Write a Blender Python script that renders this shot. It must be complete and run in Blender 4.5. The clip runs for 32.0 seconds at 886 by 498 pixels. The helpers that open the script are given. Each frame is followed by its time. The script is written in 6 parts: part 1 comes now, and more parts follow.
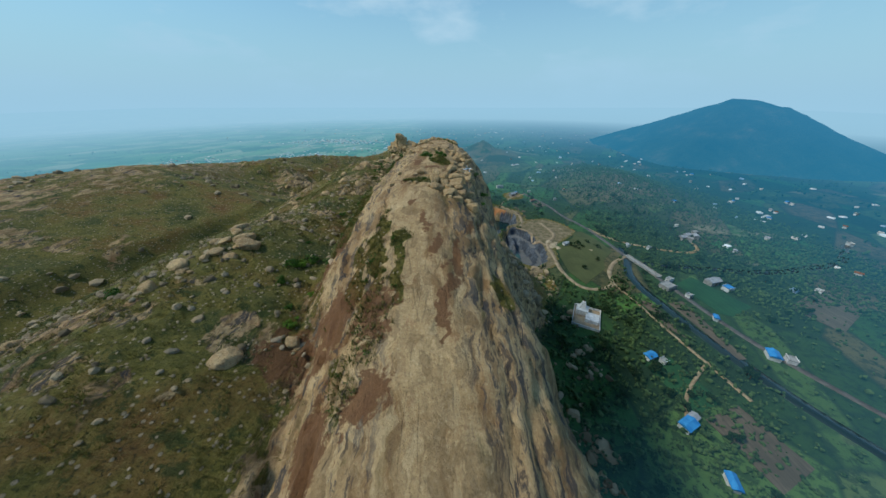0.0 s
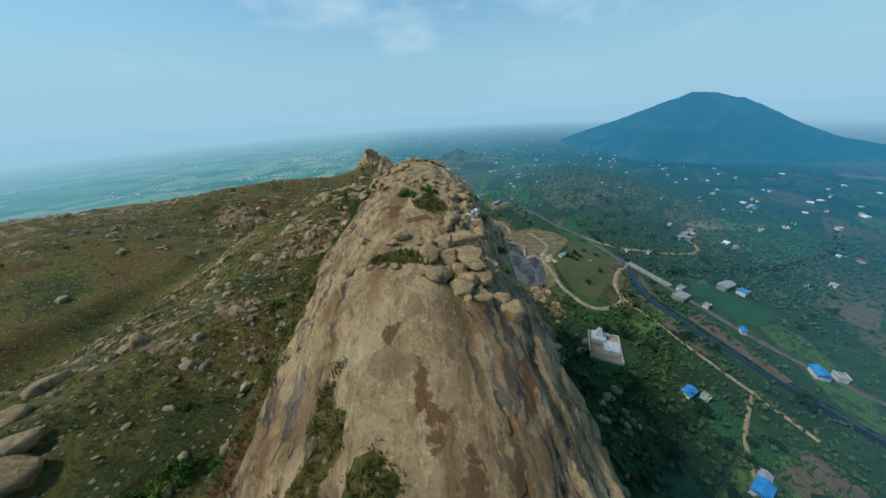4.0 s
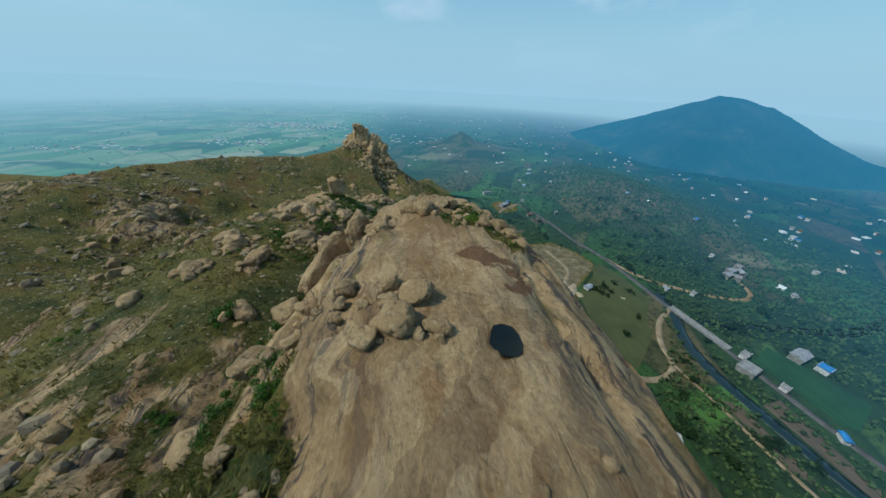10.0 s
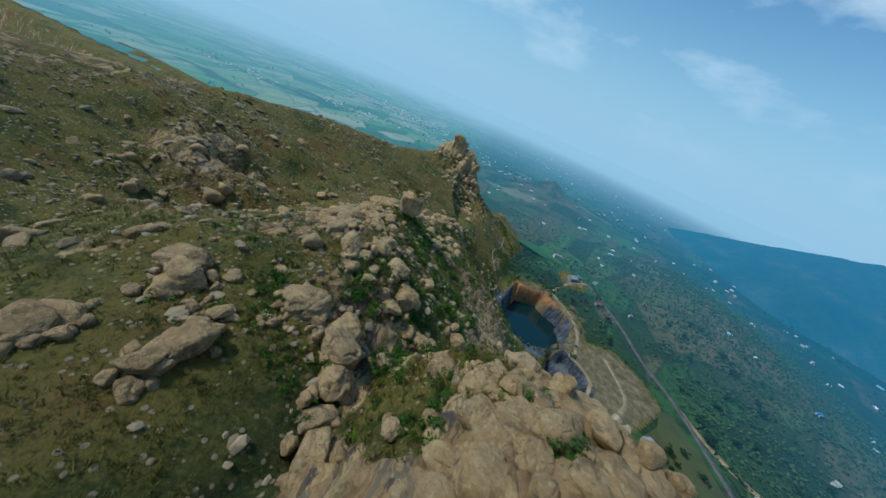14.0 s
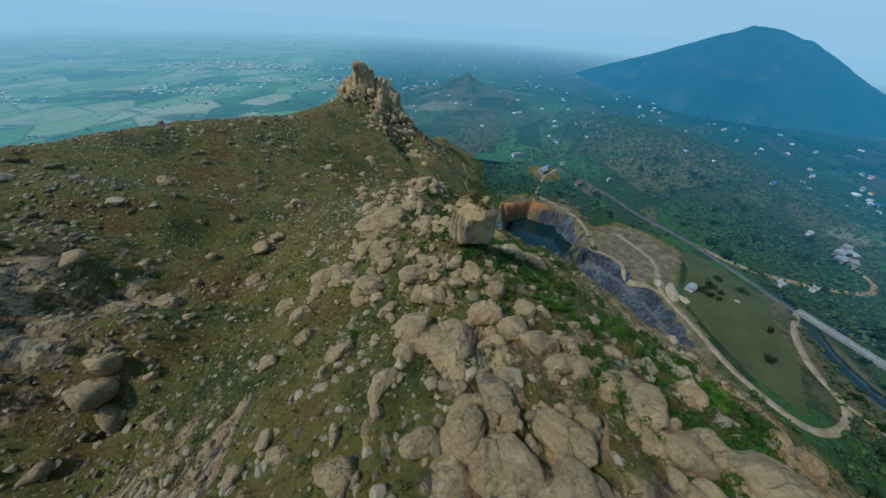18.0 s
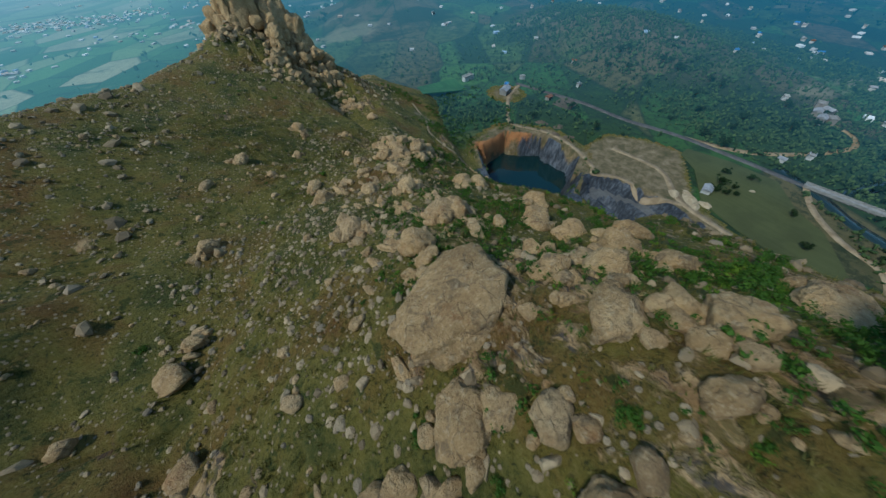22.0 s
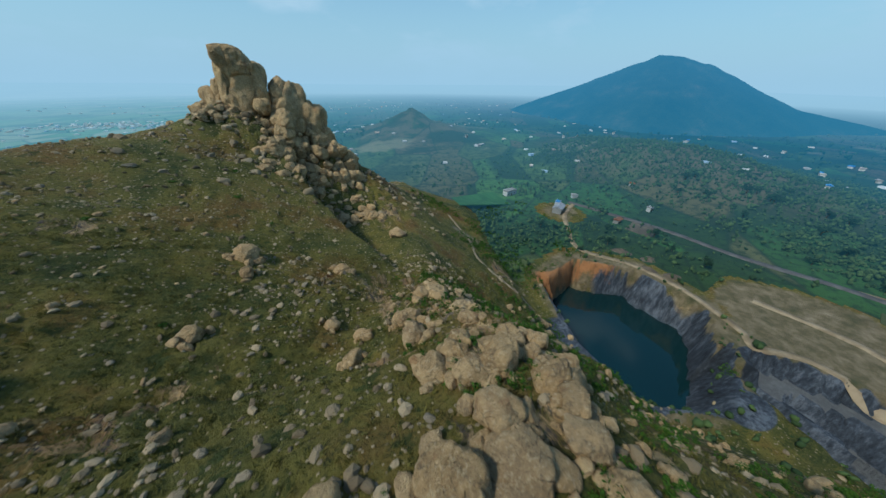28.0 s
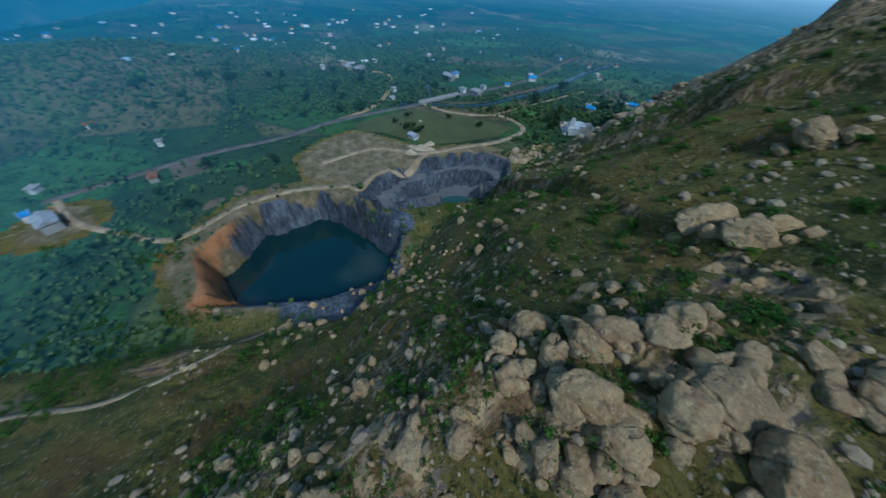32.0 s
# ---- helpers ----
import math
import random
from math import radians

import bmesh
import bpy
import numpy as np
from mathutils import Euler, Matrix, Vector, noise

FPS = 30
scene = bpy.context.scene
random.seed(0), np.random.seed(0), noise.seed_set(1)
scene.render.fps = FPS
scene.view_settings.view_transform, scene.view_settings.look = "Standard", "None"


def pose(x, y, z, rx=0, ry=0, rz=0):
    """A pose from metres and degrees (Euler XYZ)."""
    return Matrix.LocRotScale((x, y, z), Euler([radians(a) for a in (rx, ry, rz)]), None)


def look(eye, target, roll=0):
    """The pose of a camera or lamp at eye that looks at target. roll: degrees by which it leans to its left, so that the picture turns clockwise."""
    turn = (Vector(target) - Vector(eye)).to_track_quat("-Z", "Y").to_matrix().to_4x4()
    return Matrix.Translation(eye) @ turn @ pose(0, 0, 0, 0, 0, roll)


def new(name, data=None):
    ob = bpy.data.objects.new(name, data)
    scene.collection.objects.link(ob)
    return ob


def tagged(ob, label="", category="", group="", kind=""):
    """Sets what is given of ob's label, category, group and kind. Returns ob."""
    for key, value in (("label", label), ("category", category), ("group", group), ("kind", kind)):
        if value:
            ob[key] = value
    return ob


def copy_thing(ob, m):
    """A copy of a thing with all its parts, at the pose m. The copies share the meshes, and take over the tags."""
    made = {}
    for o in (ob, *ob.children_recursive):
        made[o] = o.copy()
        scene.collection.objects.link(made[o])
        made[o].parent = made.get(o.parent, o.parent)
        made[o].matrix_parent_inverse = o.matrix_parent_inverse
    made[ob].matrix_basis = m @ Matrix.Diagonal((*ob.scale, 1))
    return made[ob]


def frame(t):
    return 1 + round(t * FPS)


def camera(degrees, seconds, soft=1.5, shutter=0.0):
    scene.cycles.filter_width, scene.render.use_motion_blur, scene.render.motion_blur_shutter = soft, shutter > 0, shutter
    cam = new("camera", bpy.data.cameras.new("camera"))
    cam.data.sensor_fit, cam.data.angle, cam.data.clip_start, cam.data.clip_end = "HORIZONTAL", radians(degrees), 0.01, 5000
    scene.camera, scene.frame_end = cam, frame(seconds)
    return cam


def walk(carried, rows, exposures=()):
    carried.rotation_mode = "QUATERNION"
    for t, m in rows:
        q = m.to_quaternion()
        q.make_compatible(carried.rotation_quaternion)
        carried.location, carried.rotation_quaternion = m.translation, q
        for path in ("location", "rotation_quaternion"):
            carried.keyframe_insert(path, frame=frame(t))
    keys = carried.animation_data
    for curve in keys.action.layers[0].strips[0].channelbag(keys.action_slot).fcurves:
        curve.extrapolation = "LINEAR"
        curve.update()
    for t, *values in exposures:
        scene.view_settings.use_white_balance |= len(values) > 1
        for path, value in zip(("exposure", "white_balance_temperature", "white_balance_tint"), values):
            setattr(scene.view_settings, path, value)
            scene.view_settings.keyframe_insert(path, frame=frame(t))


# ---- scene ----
cam = camera(116.4, 32.0, 1.5, 0.25)
METRES, EYE, TILT, LEAN, TURN = 400.0, 164.0, -29.0, 0.0, 0.0
ROWS = [
    (0.0, 0.0, 0.0, 0.0, -0.0, 0.0, 0.0),
    (0.5, -0.0008, 0.0126, 0.0056, -0.03, 1.77, -0.47),
    (1.0, -0.0017, 0.0248, 0.0116, -0.35, 2.8, -0.43),
    (1.5, -0.0026, 0.0365, 0.0175, -0.77, 3.07, 0.01),
    (2.0, -0.0037, 0.0478, 0.0234, -1.19, 2.92, 0.76),
    (2.5, -0.0049, 0.0589, 0.0299, -1.68, 2.53, 1.82),
    (3.0, -0.006, 0.0701, 0.0367, -2.35, 2.07, 3.1),
    (3.5, -0.0071, 0.0815, 0.0436, -3.08, 1.6, 4.39),
    (5.5, -0.0106, 0.1271, 0.0686, -5.77, 0.4, 6.78),
    (6.0, -0.0115, 0.1419, 0.0766, -6.35, -0.05, 6.7),
    (6.5, -0.0126, 0.1573, 0.0846, -6.91, -0.47, 6.62),
    (7.0, -0.0134, 0.1725, 0.0922, -7.41, -0.85, 6.59),
    (7.5, -0.0142, 0.1887, 0.1006, -7.89, -1.28, 6.56),
    (8.0, -0.0148, 0.204, 0.1083, -8.19, -1.71, 6.44),
    (8.5, -0.0153, 0.2197, 0.1161, -8.27, -2.19, 6.03),
    (9.0, -0.016, 0.235, 0.1232, -7.99, -2.6, 5.06),
    (9.5, -0.0165, 0.2497, 0.1298, -7.3, -2.82, 3.22),
    (10.0, -0.0174, 0.2642, 0.1364, -6.18, -2.72, 0.39),
    (10.5, -0.0184, 0.2781, 0.1427, -4.76, -2.09, -3.48),
    (11.0, -0.0198, 0.29, 0.1477, -3.17, -0.97, -8.25),
    (11.5, -0.022, 0.3017, 0.1531, -1.53, -0.13, -13.46),
    (12.0, -0.0252, 0.3129, 0.158, -0.03, 0.34, -18.27),
    (12.5, -0.0294, 0.3242, 0.1624, 1.37, 0.38, -22.2),
    (13.0, -0.0348, 0.3353, 0.1666, 2.51, 0.01, -24.72),
    (13.5, -0.0416, 0.3468, 0.1705, 3.26, -0.45, -25.71),
    (14.0, -0.0498, 0.3583, 0.1742, 3.46, -0.91, -25.02),
    (14.5, -0.0592, 0.37, 0.1777, 3.15, -1.29, -22.95),
    (15.0, -0.0692, 0.3817, 0.1812, 2.34, -1.66, -19.76),
    (15.5, -0.0797, 0.3932, 0.1846, 1.06, -2.33, -15.9),
    (17.5, -0.1285, 0.4512, 0.2049, -7.7, -10.22, -0.66),
    (18.0, -0.1376, 0.4667, 0.2097, -10.4, -12.41, 2.34),
    (18.5, -0.1453, 0.4825, 0.2144, -13.14, -14.49, 4.89),
    (19.0, -0.1516, 0.4986, 0.2187, -15.69, -16.42, 6.98),
    (19.5, -0.1563, 0.5151, 0.2227, -17.95, -18.33, 8.71),
    (20.0, -0.1597, 0.5317, 0.2263, -19.83, -20.39, 10.36),
    (20.5, -0.1618, 0.5483, 0.2292, -21.41, -22.3, 11.99),
    (21.0, -0.1627, 0.565, 0.2313, -22.66, -23.97, 13.35),
    (21.5, -0.1626, 0.5817, 0.2327, -23.57, -25.13, 14.36),
    (22.0, -0.1617, 0.5982, 0.2333, -24.16, -25.71, 14.98),
    (22.5, -0.1599, 0.6143, 0.233, -24.34, -25.39, 15.18),
    (23.0, -0.1577, 0.6303, 0.2321, -24.12, -23.77, 14.75),
    (23.5, -0.1549, 0.6461, 0.2314, -23.66, -21.13, 13.99),
    (24.0, -0.1513, 0.6632, 0.2312, -23.1, -18.23, 13.02),
    (24.5, -0.1474, 0.681, 0.2318, -22.45, -15.66, 11.97),
    (25.0, -0.143, 0.6997, 0.2332, -21.7, -13.44, 10.9),
    (25.5, -0.1386, 0.7187, 0.2357, -20.89, -11.27, 9.67),
    (26.0, -0.1342, 0.7376, 0.2392, -20.09, -8.94, 8.29),
    (26.5, -0.1302, 0.7565, 0.2435, -19.4, -6.52, 7.03),
    (28.5, -0.1182, 0.8249, 0.2695, -24.15, -5.69, 14.45),
    (29.0, -0.1158, 0.8377, 0.2756, -28.7, -7.76, 19.65),
    (29.5, -0.1127, 0.8495, 0.2818, -35.45, -11.15, 25.47),
    (30.0, -0.1087, 0.859, 0.2874, -45.36, -16.77, 31.36),
    (30.5, -0.1036, 0.8661, 0.2928, -59.95, -26.09, 35.92),
    (31.0, -0.0984, 0.8716, 0.2966, -79.27, -38.75, 36.99),
    (31.5, -0.0924, 0.8754, 0.3002, -99.74, -51.62, 32.62),
    (32.0, -0.0854, 0.8785, 0.3022, -117.49, -60.68, 24.22),
]
walk(cam, [(t, pose(0, 0, EYE, TILT, LEAN, TURN) @ pose(METRES * x, METRES * y, METRES * z, 90 + pitch, roll, yaw)) for t, x, y, z, yaw, pitch, roll in ROWS],
     [(0.0, -0.04, 5900, 3), (10.0, -0.06, 5850, 3), (14.0, -0.09, 5550, 3), (18.0, -0.15, 5450, 3), (21.0, -0.21, 5500, 3), (23.0, -0.21, 5800, 3), (26.0, -0.09, 5750, 3), (29.0, -0.04, 5800, 4), (31.0, -0.09, 5150, 4), (32.0, -0.14, 4900, 4)])
# ---------- terrain ----------
def lattice(ix, iy, seed):
    n = (ix.astype(np.int64) * 374761393 + iy.astype(np.int64) * 668265263 + seed * 1442695041) & 0x7FFFFFFF
    n = ((n ^ (n >> 13)) * 1274126177) & 0x7FFFFFFF
    return ((n ^ (n >> 16)) & 0xFFFF) / 65535.0


def vnoise(x, y, seed=0):
    ix, iy = np.floor(x), np.floor(y)
    fx, fy = x - ix, y - iy
    fx, fy = fx * fx * (3 - 2 * fx), fy * fy * (3 - 2 * fy)
    a, b = lattice(ix, iy, seed), lattice(ix + 1, iy, seed)
    c, d = lattice(ix, iy + 1, seed), lattice(ix + 1, iy + 1, seed)
    return (a + (b - a) * fx) * (1 - fy) + (c + (d - c) * fx) * fy


def fbm(x, y, size, octaves=4, seed=0):
    """Smooth noise between about -1 and 1, its largest lumps `size` metres across."""
    total, amp, norm = 0.0, 1.0, 0.0
    for k in range(octaves):
        total = total + amp * (2 * vnoise(x / size * 2 ** k, y / size * 2 ** k, seed + k) - 1)
        norm, amp = norm + amp, amp * 0.5
    return total / norm * 1.6


def cells(x, y, size, seed=0):
    """Fractured rock: for each place a random number of its block, and how near it is to a joint (0 at the joint)."""
    x, y = x / size, y / size
    ix, iy = np.floor(x), np.floor(y)
    f1, f2, who = np.full(np.shape(x), 9.0), np.full(np.shape(x), 9.0), np.zeros(np.shape(x))
    for ox in (-1, 0, 1):
        for oy in (-1, 0, 1):
            jx, jy = ix + ox, iy + oy
            d = np.hypot(jx + lattice(jx, jy, seed) - x, jy + lattice(jx, jy, seed + 1) - y)
            r = lattice(jx, jy, seed + 2)
            near = d < f1
            f2 = np.where(near, f1, np.minimum(f2, d))
            who = np.where(near, r, who)
            f1 = np.where(near, d, f1)
    return who, f2 - f1


def blocks(x, y, size, seed=0):
    who, joint = cells(x, y, size, seed)
    return (who - 0.5) * 0.8 - 0.7 * ease(0.16, 0.0, joint) + 0.35 * ease(0, 0.7, joint)


def ease(a, b, v):
    t = np.clip((v - a) / (b - a), 0, 1)
    return t * t * (3 - 2 * t)


def smax(a, b, k):
    h = np.clip(0.5 + 0.5 * (a - b) / k, 0, 1)
    return b + (a - b) * h + k * h * (1 - h)


def along(spine, x, y):
    """Nearest place on a polyline of rows (x, y, values...): signed distance (right is plus) and the values there."""
    best = np.full(np.shape(x), 1e9)
    side = np.zeros(np.shape(x))
    vals = np.zeros((len(spine[0]) - 2,) + np.shape(x))
    for p, q in zip(spine, spine[1:]):
        ax, ay, bx, by = p[0], p[1], q[0], q[1]
        ux, uy = bx - ax, by - ay
        t = np.clip(((x - ax) * ux + (y - ay) * uy) / (ux * ux + uy * uy), 0, 1)
        dx, dy = x - ax - t * ux, y - ay - t * uy
        d = np.hypot(dx, dy)
        near = d < best
        best = np.where(near, d, best)
        side = np.where(near, np.where(dx * uy - dy * ux >= 0, 1.0, -1.0), side)
        for k in range(len(vals)):
            vals[k] = np.where(near, p[2 + k] + t * (q[2 + k] - p[2 + k]), vals[k])
    return best * side, vals


# spine of the main rock: x, y, crest, slope of the west flank, slope of the east flank, width of the dome
MAIN = [(4, -160, 70, 0.9, 1.6, 16), (2, -60, 112, 1.0, 1.9, 16), (0, 0, 126, 1.1, 1.9, 16), (-3, 37, 133, 1.1, 1.9, 16),
        (-6, 55, 138.5, 1.5, 1.9, 16), (-7, 70, 142, 1.9, 1.9, 14), (-7, 90, 143.5, 1.7, 1.9, 15), (-4, 110, 145.2, 1.25, 1.9, 14),
        (-4, 135, 145.5, 1.4, 1.9, 14), (-3, 152, 144.5, 1.5, 1.8, 13), (-3, 162, 142.5, 1.4, 1.7, 11), (-3, 172, 137.5, 1.2, 1.6, 10), (-6, 185, 131, 1.0, 1.6, 8),
        (-6, 197, 110, 1.0, 1.2, 8), (-2, 212, 78, 0.9, 0.9, 8), (4, 235, 40, 0.8, 0.8, 8)]
NORTH = [(-40, 162, 104, 0.5, 0.8, 8), (-37, 182, 123, 0.45, 0.74, 8), (-36, 200, 122.5, 0.5, 0.66, 8), (-42, 222, 117.5, 0.75, 0.62, 7), (-46, 245, 112.5, 0.62, 0.60, 8), (-53, 268, 102.5, 0.55, 0.52, 9),
         (-50, 296, 88, 0.2, 0.34, 8), (-44, 325, 76, 0.06, 0.34, 8), (-36, 341, 74, 0.1, 0.56, 7), (-30, 356, 69, 0.2, 0.98, 5),
         (-31, 372, 60, 0.15, 0.98, 5), (-30, 395, 47, 0.1, 0.74, 8), (-20, 440, 42, 0.05, 0.62, 9), (0, 520, 25, 0.1, 0.35, 9), (20, 600, 8, 0.2, 0.3, 9)]
SHOULDER = [(-48, -170, 80, 0.5), (-52, -60, 118, 0.45), (-54, 0, 129.5, 0.45), (-55, 40, 131.5, 0.45), (-54, 68, 132, 0.45), (-49, 88, 129.5, 0.42), (-43, 106, 127.5, 0.4),
            (-39, 126, 129.5, 0.4), (-39, 146, 128, 0.4), (-47, 166, 126.5, 0.42), (-50, 186, 126.5, 0.5), (-45, 206, 121, 0.6)]
WEST = [(-330, -150, 80, 0.4), (-285, 0, 122, 0.4), (-228, 100, 131, 0.26), (-206, 180, 126, 0.28), (-200, 240, 114, 0.36), (-192, 300, 104.5, 0.34), (-176, 345, 101, 0.36),
        (-150, 388, 94, 0.38), (-122, 440, 82, 0.38), (-98, 480, 82, 0.46), (-76, 505, 87, 0.66), (-56, 508, 80, 0.72), (-28, 500, 56, 0.52), (5, 515, 28, 0.5)]
SPUR = [(-185, 262, 112, 0.7), (-152, 263, 106, 0.75), (-134, 243, 99, 0.8), (-108, 248, 93, 0.8), (-98, 250, 86, 0.8)]
EAST = [(-34, 308, 74, 0.42), (-4, 310, 64, 0.45), (26, 311, 41, 0.5), (44, 312, 24, 0.6), (60, 314, 6, 0.7)]
RIB = [(-190, 300, 104, 0.8), (-160, 303, 100, 0.8), (-134, 304, 95, 0.85), (-112, 312, 80, 0.85)]
LAKE = [(60, 421), (84, 427), (107, 407), (110, 373), (86, 357), (64, 348), (46, 358), (46, 380), (54, 406)]
PIT = [(99, 350), (110, 338), (118, 318), (121, 290), (114, 264), (100, 254), (87, 262), (80, 290), (85, 318), (91, 342)]


def inside(poly, x, y):
    """Signed distance to a polygon's edge, plus inside."""
    best = np.full(np.shape(x), 1e9)
    odd = np.zeros(np.shape(x), bool)
    for (ax, ay), (bx, by) in zip(poly, poly[1:] + poly[:1]):
        ux, uy = bx - ax, by - ay
        t = np.clip(((x - ax) * ux + (y - ay) * uy) / (ux * ux + uy * uy), 0, 1)
        best = np.minimum(best, np.hypot(x - ax - t * ux, y - ay - t * uy))
        cross = ((ay > y) != (by > y)) & (x < ux * (y - ay) / (uy if abs(uy) > 1e-9 else 1e-9) + ax)
        odd ^= cross
    return np.where(odd, best, -best)


def dome_drop(d, slope, width):
    """Fall of a rounded crest: flat, then ever steeper until it runs straight."""
    p = 2.6
    turn = width * (slope / (0.31 * p)) ** (1 / (p - 1))
    curved = 0.31 * width * (np.minimum(d, turn) / width) ** p
    return curved + slope * np.maximum(d - turn, 0)


def plain_height(x, y):
    z = 4 + 2.0 * fbm(x, y, 260, 3, 5)
    z = z + 30 * np.exp(-(((x - 325) / 95) ** 2 + ((y - 540) / 170) ** 2)) * (1 + 0.15 * fbm(x, y, 60, 3, 6))
    d = np.hypot(x - 115, y - 839)
    z = z + (34 * np.exp(-(np.hypot((x - 122) / 1.25, y - 839) / 98) ** 1.6) + 15 * np.exp(-(np.hypot(x - 106, y - 839) / 34) ** 2)) * (1 + 0.22 * fbm(x, y, 42, 4, 7))
    return z


def big_height(x, y):
    """The ground's large form, without small relief."""
    d, (c, sl, sr, w) = along(MAIN, x, y)
    main = c - np.where(d > 0, dome_drop(np.abs(d), sr, w), dome_drop(np.abs(d), sl, w))
    # the east flank breaks off in a cliff above a narrow talus foot
    main = np.where(d > 0, main - 1.9 * np.maximum(np.abs(d) - 23, 0), main)
    foot = 16 - 0.45 * np.maximum(np.abs(d) - 46, 0) - 60 * ease(125, 70, c)
    main = np.where(d > 0, smax(main, np.minimum(foot, c - 5), 8), main)
    d2, (c2, sl2, sr2, w2) = along(NORTH, x, y)
    north = c2 - np.where(d2 > 0, dome_drop(np.abs(d2), sr2, w2), dome_drop(np.abs(d2), sl2, w2))
    north = np.where(d2 > 0, north - 0.42 * np.maximum(d2 - 50, 0), north)
    main = smax(main, north, 4)
    d7, (c7, s7) = along(EAST, x, y)
    main = smax(main, c7 - np.where(d7 < 0, 0.9, s7) * (np.sqrt(d7 * d7 + 64) - 8), 4)
    d3, (c3, s3) = along(SHOULDER, x, y)
    shoulder = c3 - s3 * (np.sqrt(d3 * d3 + 100) - 10) - np.where(d3 > 0, 2.5, 0.1) * np.maximum(np.abs(d3) - 30, 0)
    d4, (c4, s4) = along(WEST, x, y)
    out = np.where(d4 < 0, 0.55, s4)
    west = c4 - out * (np.sqrt(d4 * d4 + 64) - 8) - np.where(d4 > 0, 0.9 * np.maximum(d4 - 88, 0), 0)
    d5, (c5, s5) = along(SPUR, x, y)
    west = smax(west, c5 - s5 * (np.sqrt(d5 * d5 + 25) - 5), 4)
    d6, (c6, s6) = along(RIB, x, y)
    west = smax(west, c6 - s6 * (np.sqrt(d6 * d6 + 64) - 8), 4)
    z = smax(main, shoulder, 4)
    z = smax(z, west, 14)
    return smax(z, plain_height(x, y), 5), d, d2

# ---------- light ----------
world = bpy.data.worlds.new("world")
scene.world = world
world.use_nodes = True
wn, wl = world.node_tree.nodes, world.node_tree.links
wn.clear()
sky = wn.new("ShaderNodeTexSky")
sky.sky_type = 'NISHITA'
sky.sun_disc = False
sky.sun_elevation, sky.sun_rotation = radians(50), radians(-93)
sky.altitude, sky.air_density, sky.dust_density, sky.ozone_density = 300, 1.6, 0.8, 4.0
sky_out = wn.new("ShaderNodeBackground")
sky_out.inputs["Strength"].default_value = 0.10
tc = wn.new("ShaderNodeTexCoord")
# thin cloud: soft white puffs
squash = wn.new("ShaderNodeMapping")
squash.inputs["Scale"].default_value = (1.0, 1.0, 2.6)
cloud = wn.new("ShaderNodeTexNoise")
cloud.inputs["Scale"].default_value, cloud.inputs["Detail"].default_value, cloud.inputs["Roughness"].default_value = 3.4, 6, 0.55
cramp = wn.new("ShaderNodeValToRGB")
cramp.color_ramp.elements[0].position, cramp.color_ramp.elements[0].color = 0.53, (0, 0, 0, 1)
cramp.color_ramp.elements[1].position, cramp.color_ramp.elements[1].color = 0.70, (0.85, 0.85, 0.85, 1)
cmix = wn.new("ShaderNodeMix")
cmix.data_type = 'RGBA'
cmix.inputs["B"].default_value = (6.3, 7.4, 8.2, 1)
# the hazy air low over the horizon is pale
up = wn.new("ShaderNodeSeparateXYZ")
low = wn.new("ShaderNodeMapRange")
low.interpolation_type = 'SMOOTHSTEP'
low.inputs["From Min"].default_value, low.inputs["From Max"].default_value = 0.46, -0.05
low.inputs["To Min"].default_value, low.inputs["To Max"].default_value = 0.0, 1.0
hmix = wn.new("ShaderNodeMix")
hmix.data_type = 'RGBA'
hmix.inputs["B"].default_value = (3.85, 5.85, 7.25, 1)
tint = wn.new("ShaderNodeMix")
tint.data_type, tint.blend_type = 'RGBA', 'MULTIPLY'
tint.inputs["Factor"].default_value = 1.0
tint.inputs["B"].default_value = (0.80, 1.06, 1.16, 1)
wo = wn.new("ShaderNodeOutputWorld")
wl.new(tc.outputs["Generated"], squash.inputs["Vector"])
wl.new(tc.outputs["Generated"], up.inputs["Vector"])
wl.new(up.outputs["Z"], low.inputs["Value"])
wl.new(squash.outputs["Vector"], cloud.inputs["Vector"])
wl.new(cloud.outputs["Fac"], cramp.inputs["Fac"])
wl.new(cramp.outputs["Color"], cmix.inputs["Factor"])
wl.new(sky.outputs["Color"], tint.inputs["A"])
wl.new(tint.outputs["Result"], cmix.inputs["A"])
wl.new(cmix.outputs["Result"], hmix.inputs["A"])
wl.new(low.outputs["Result"], hmix.inputs["Factor"])
wl.new(hmix.outputs["Result"], sky_out.inputs["Color"])
wl.new(sky_out.outputs["Background"], wo.inputs["Surface"])

sun = new("sun", bpy.data.lights.new("sun", 'SUN'))
sun.data.energy, sun.data.angle, sun.data.color = 3.0, radians(8), (1.0, 0.92, 0.79)
sun.matrix_world = look((-400, -20, 480), (0, 0, 0))


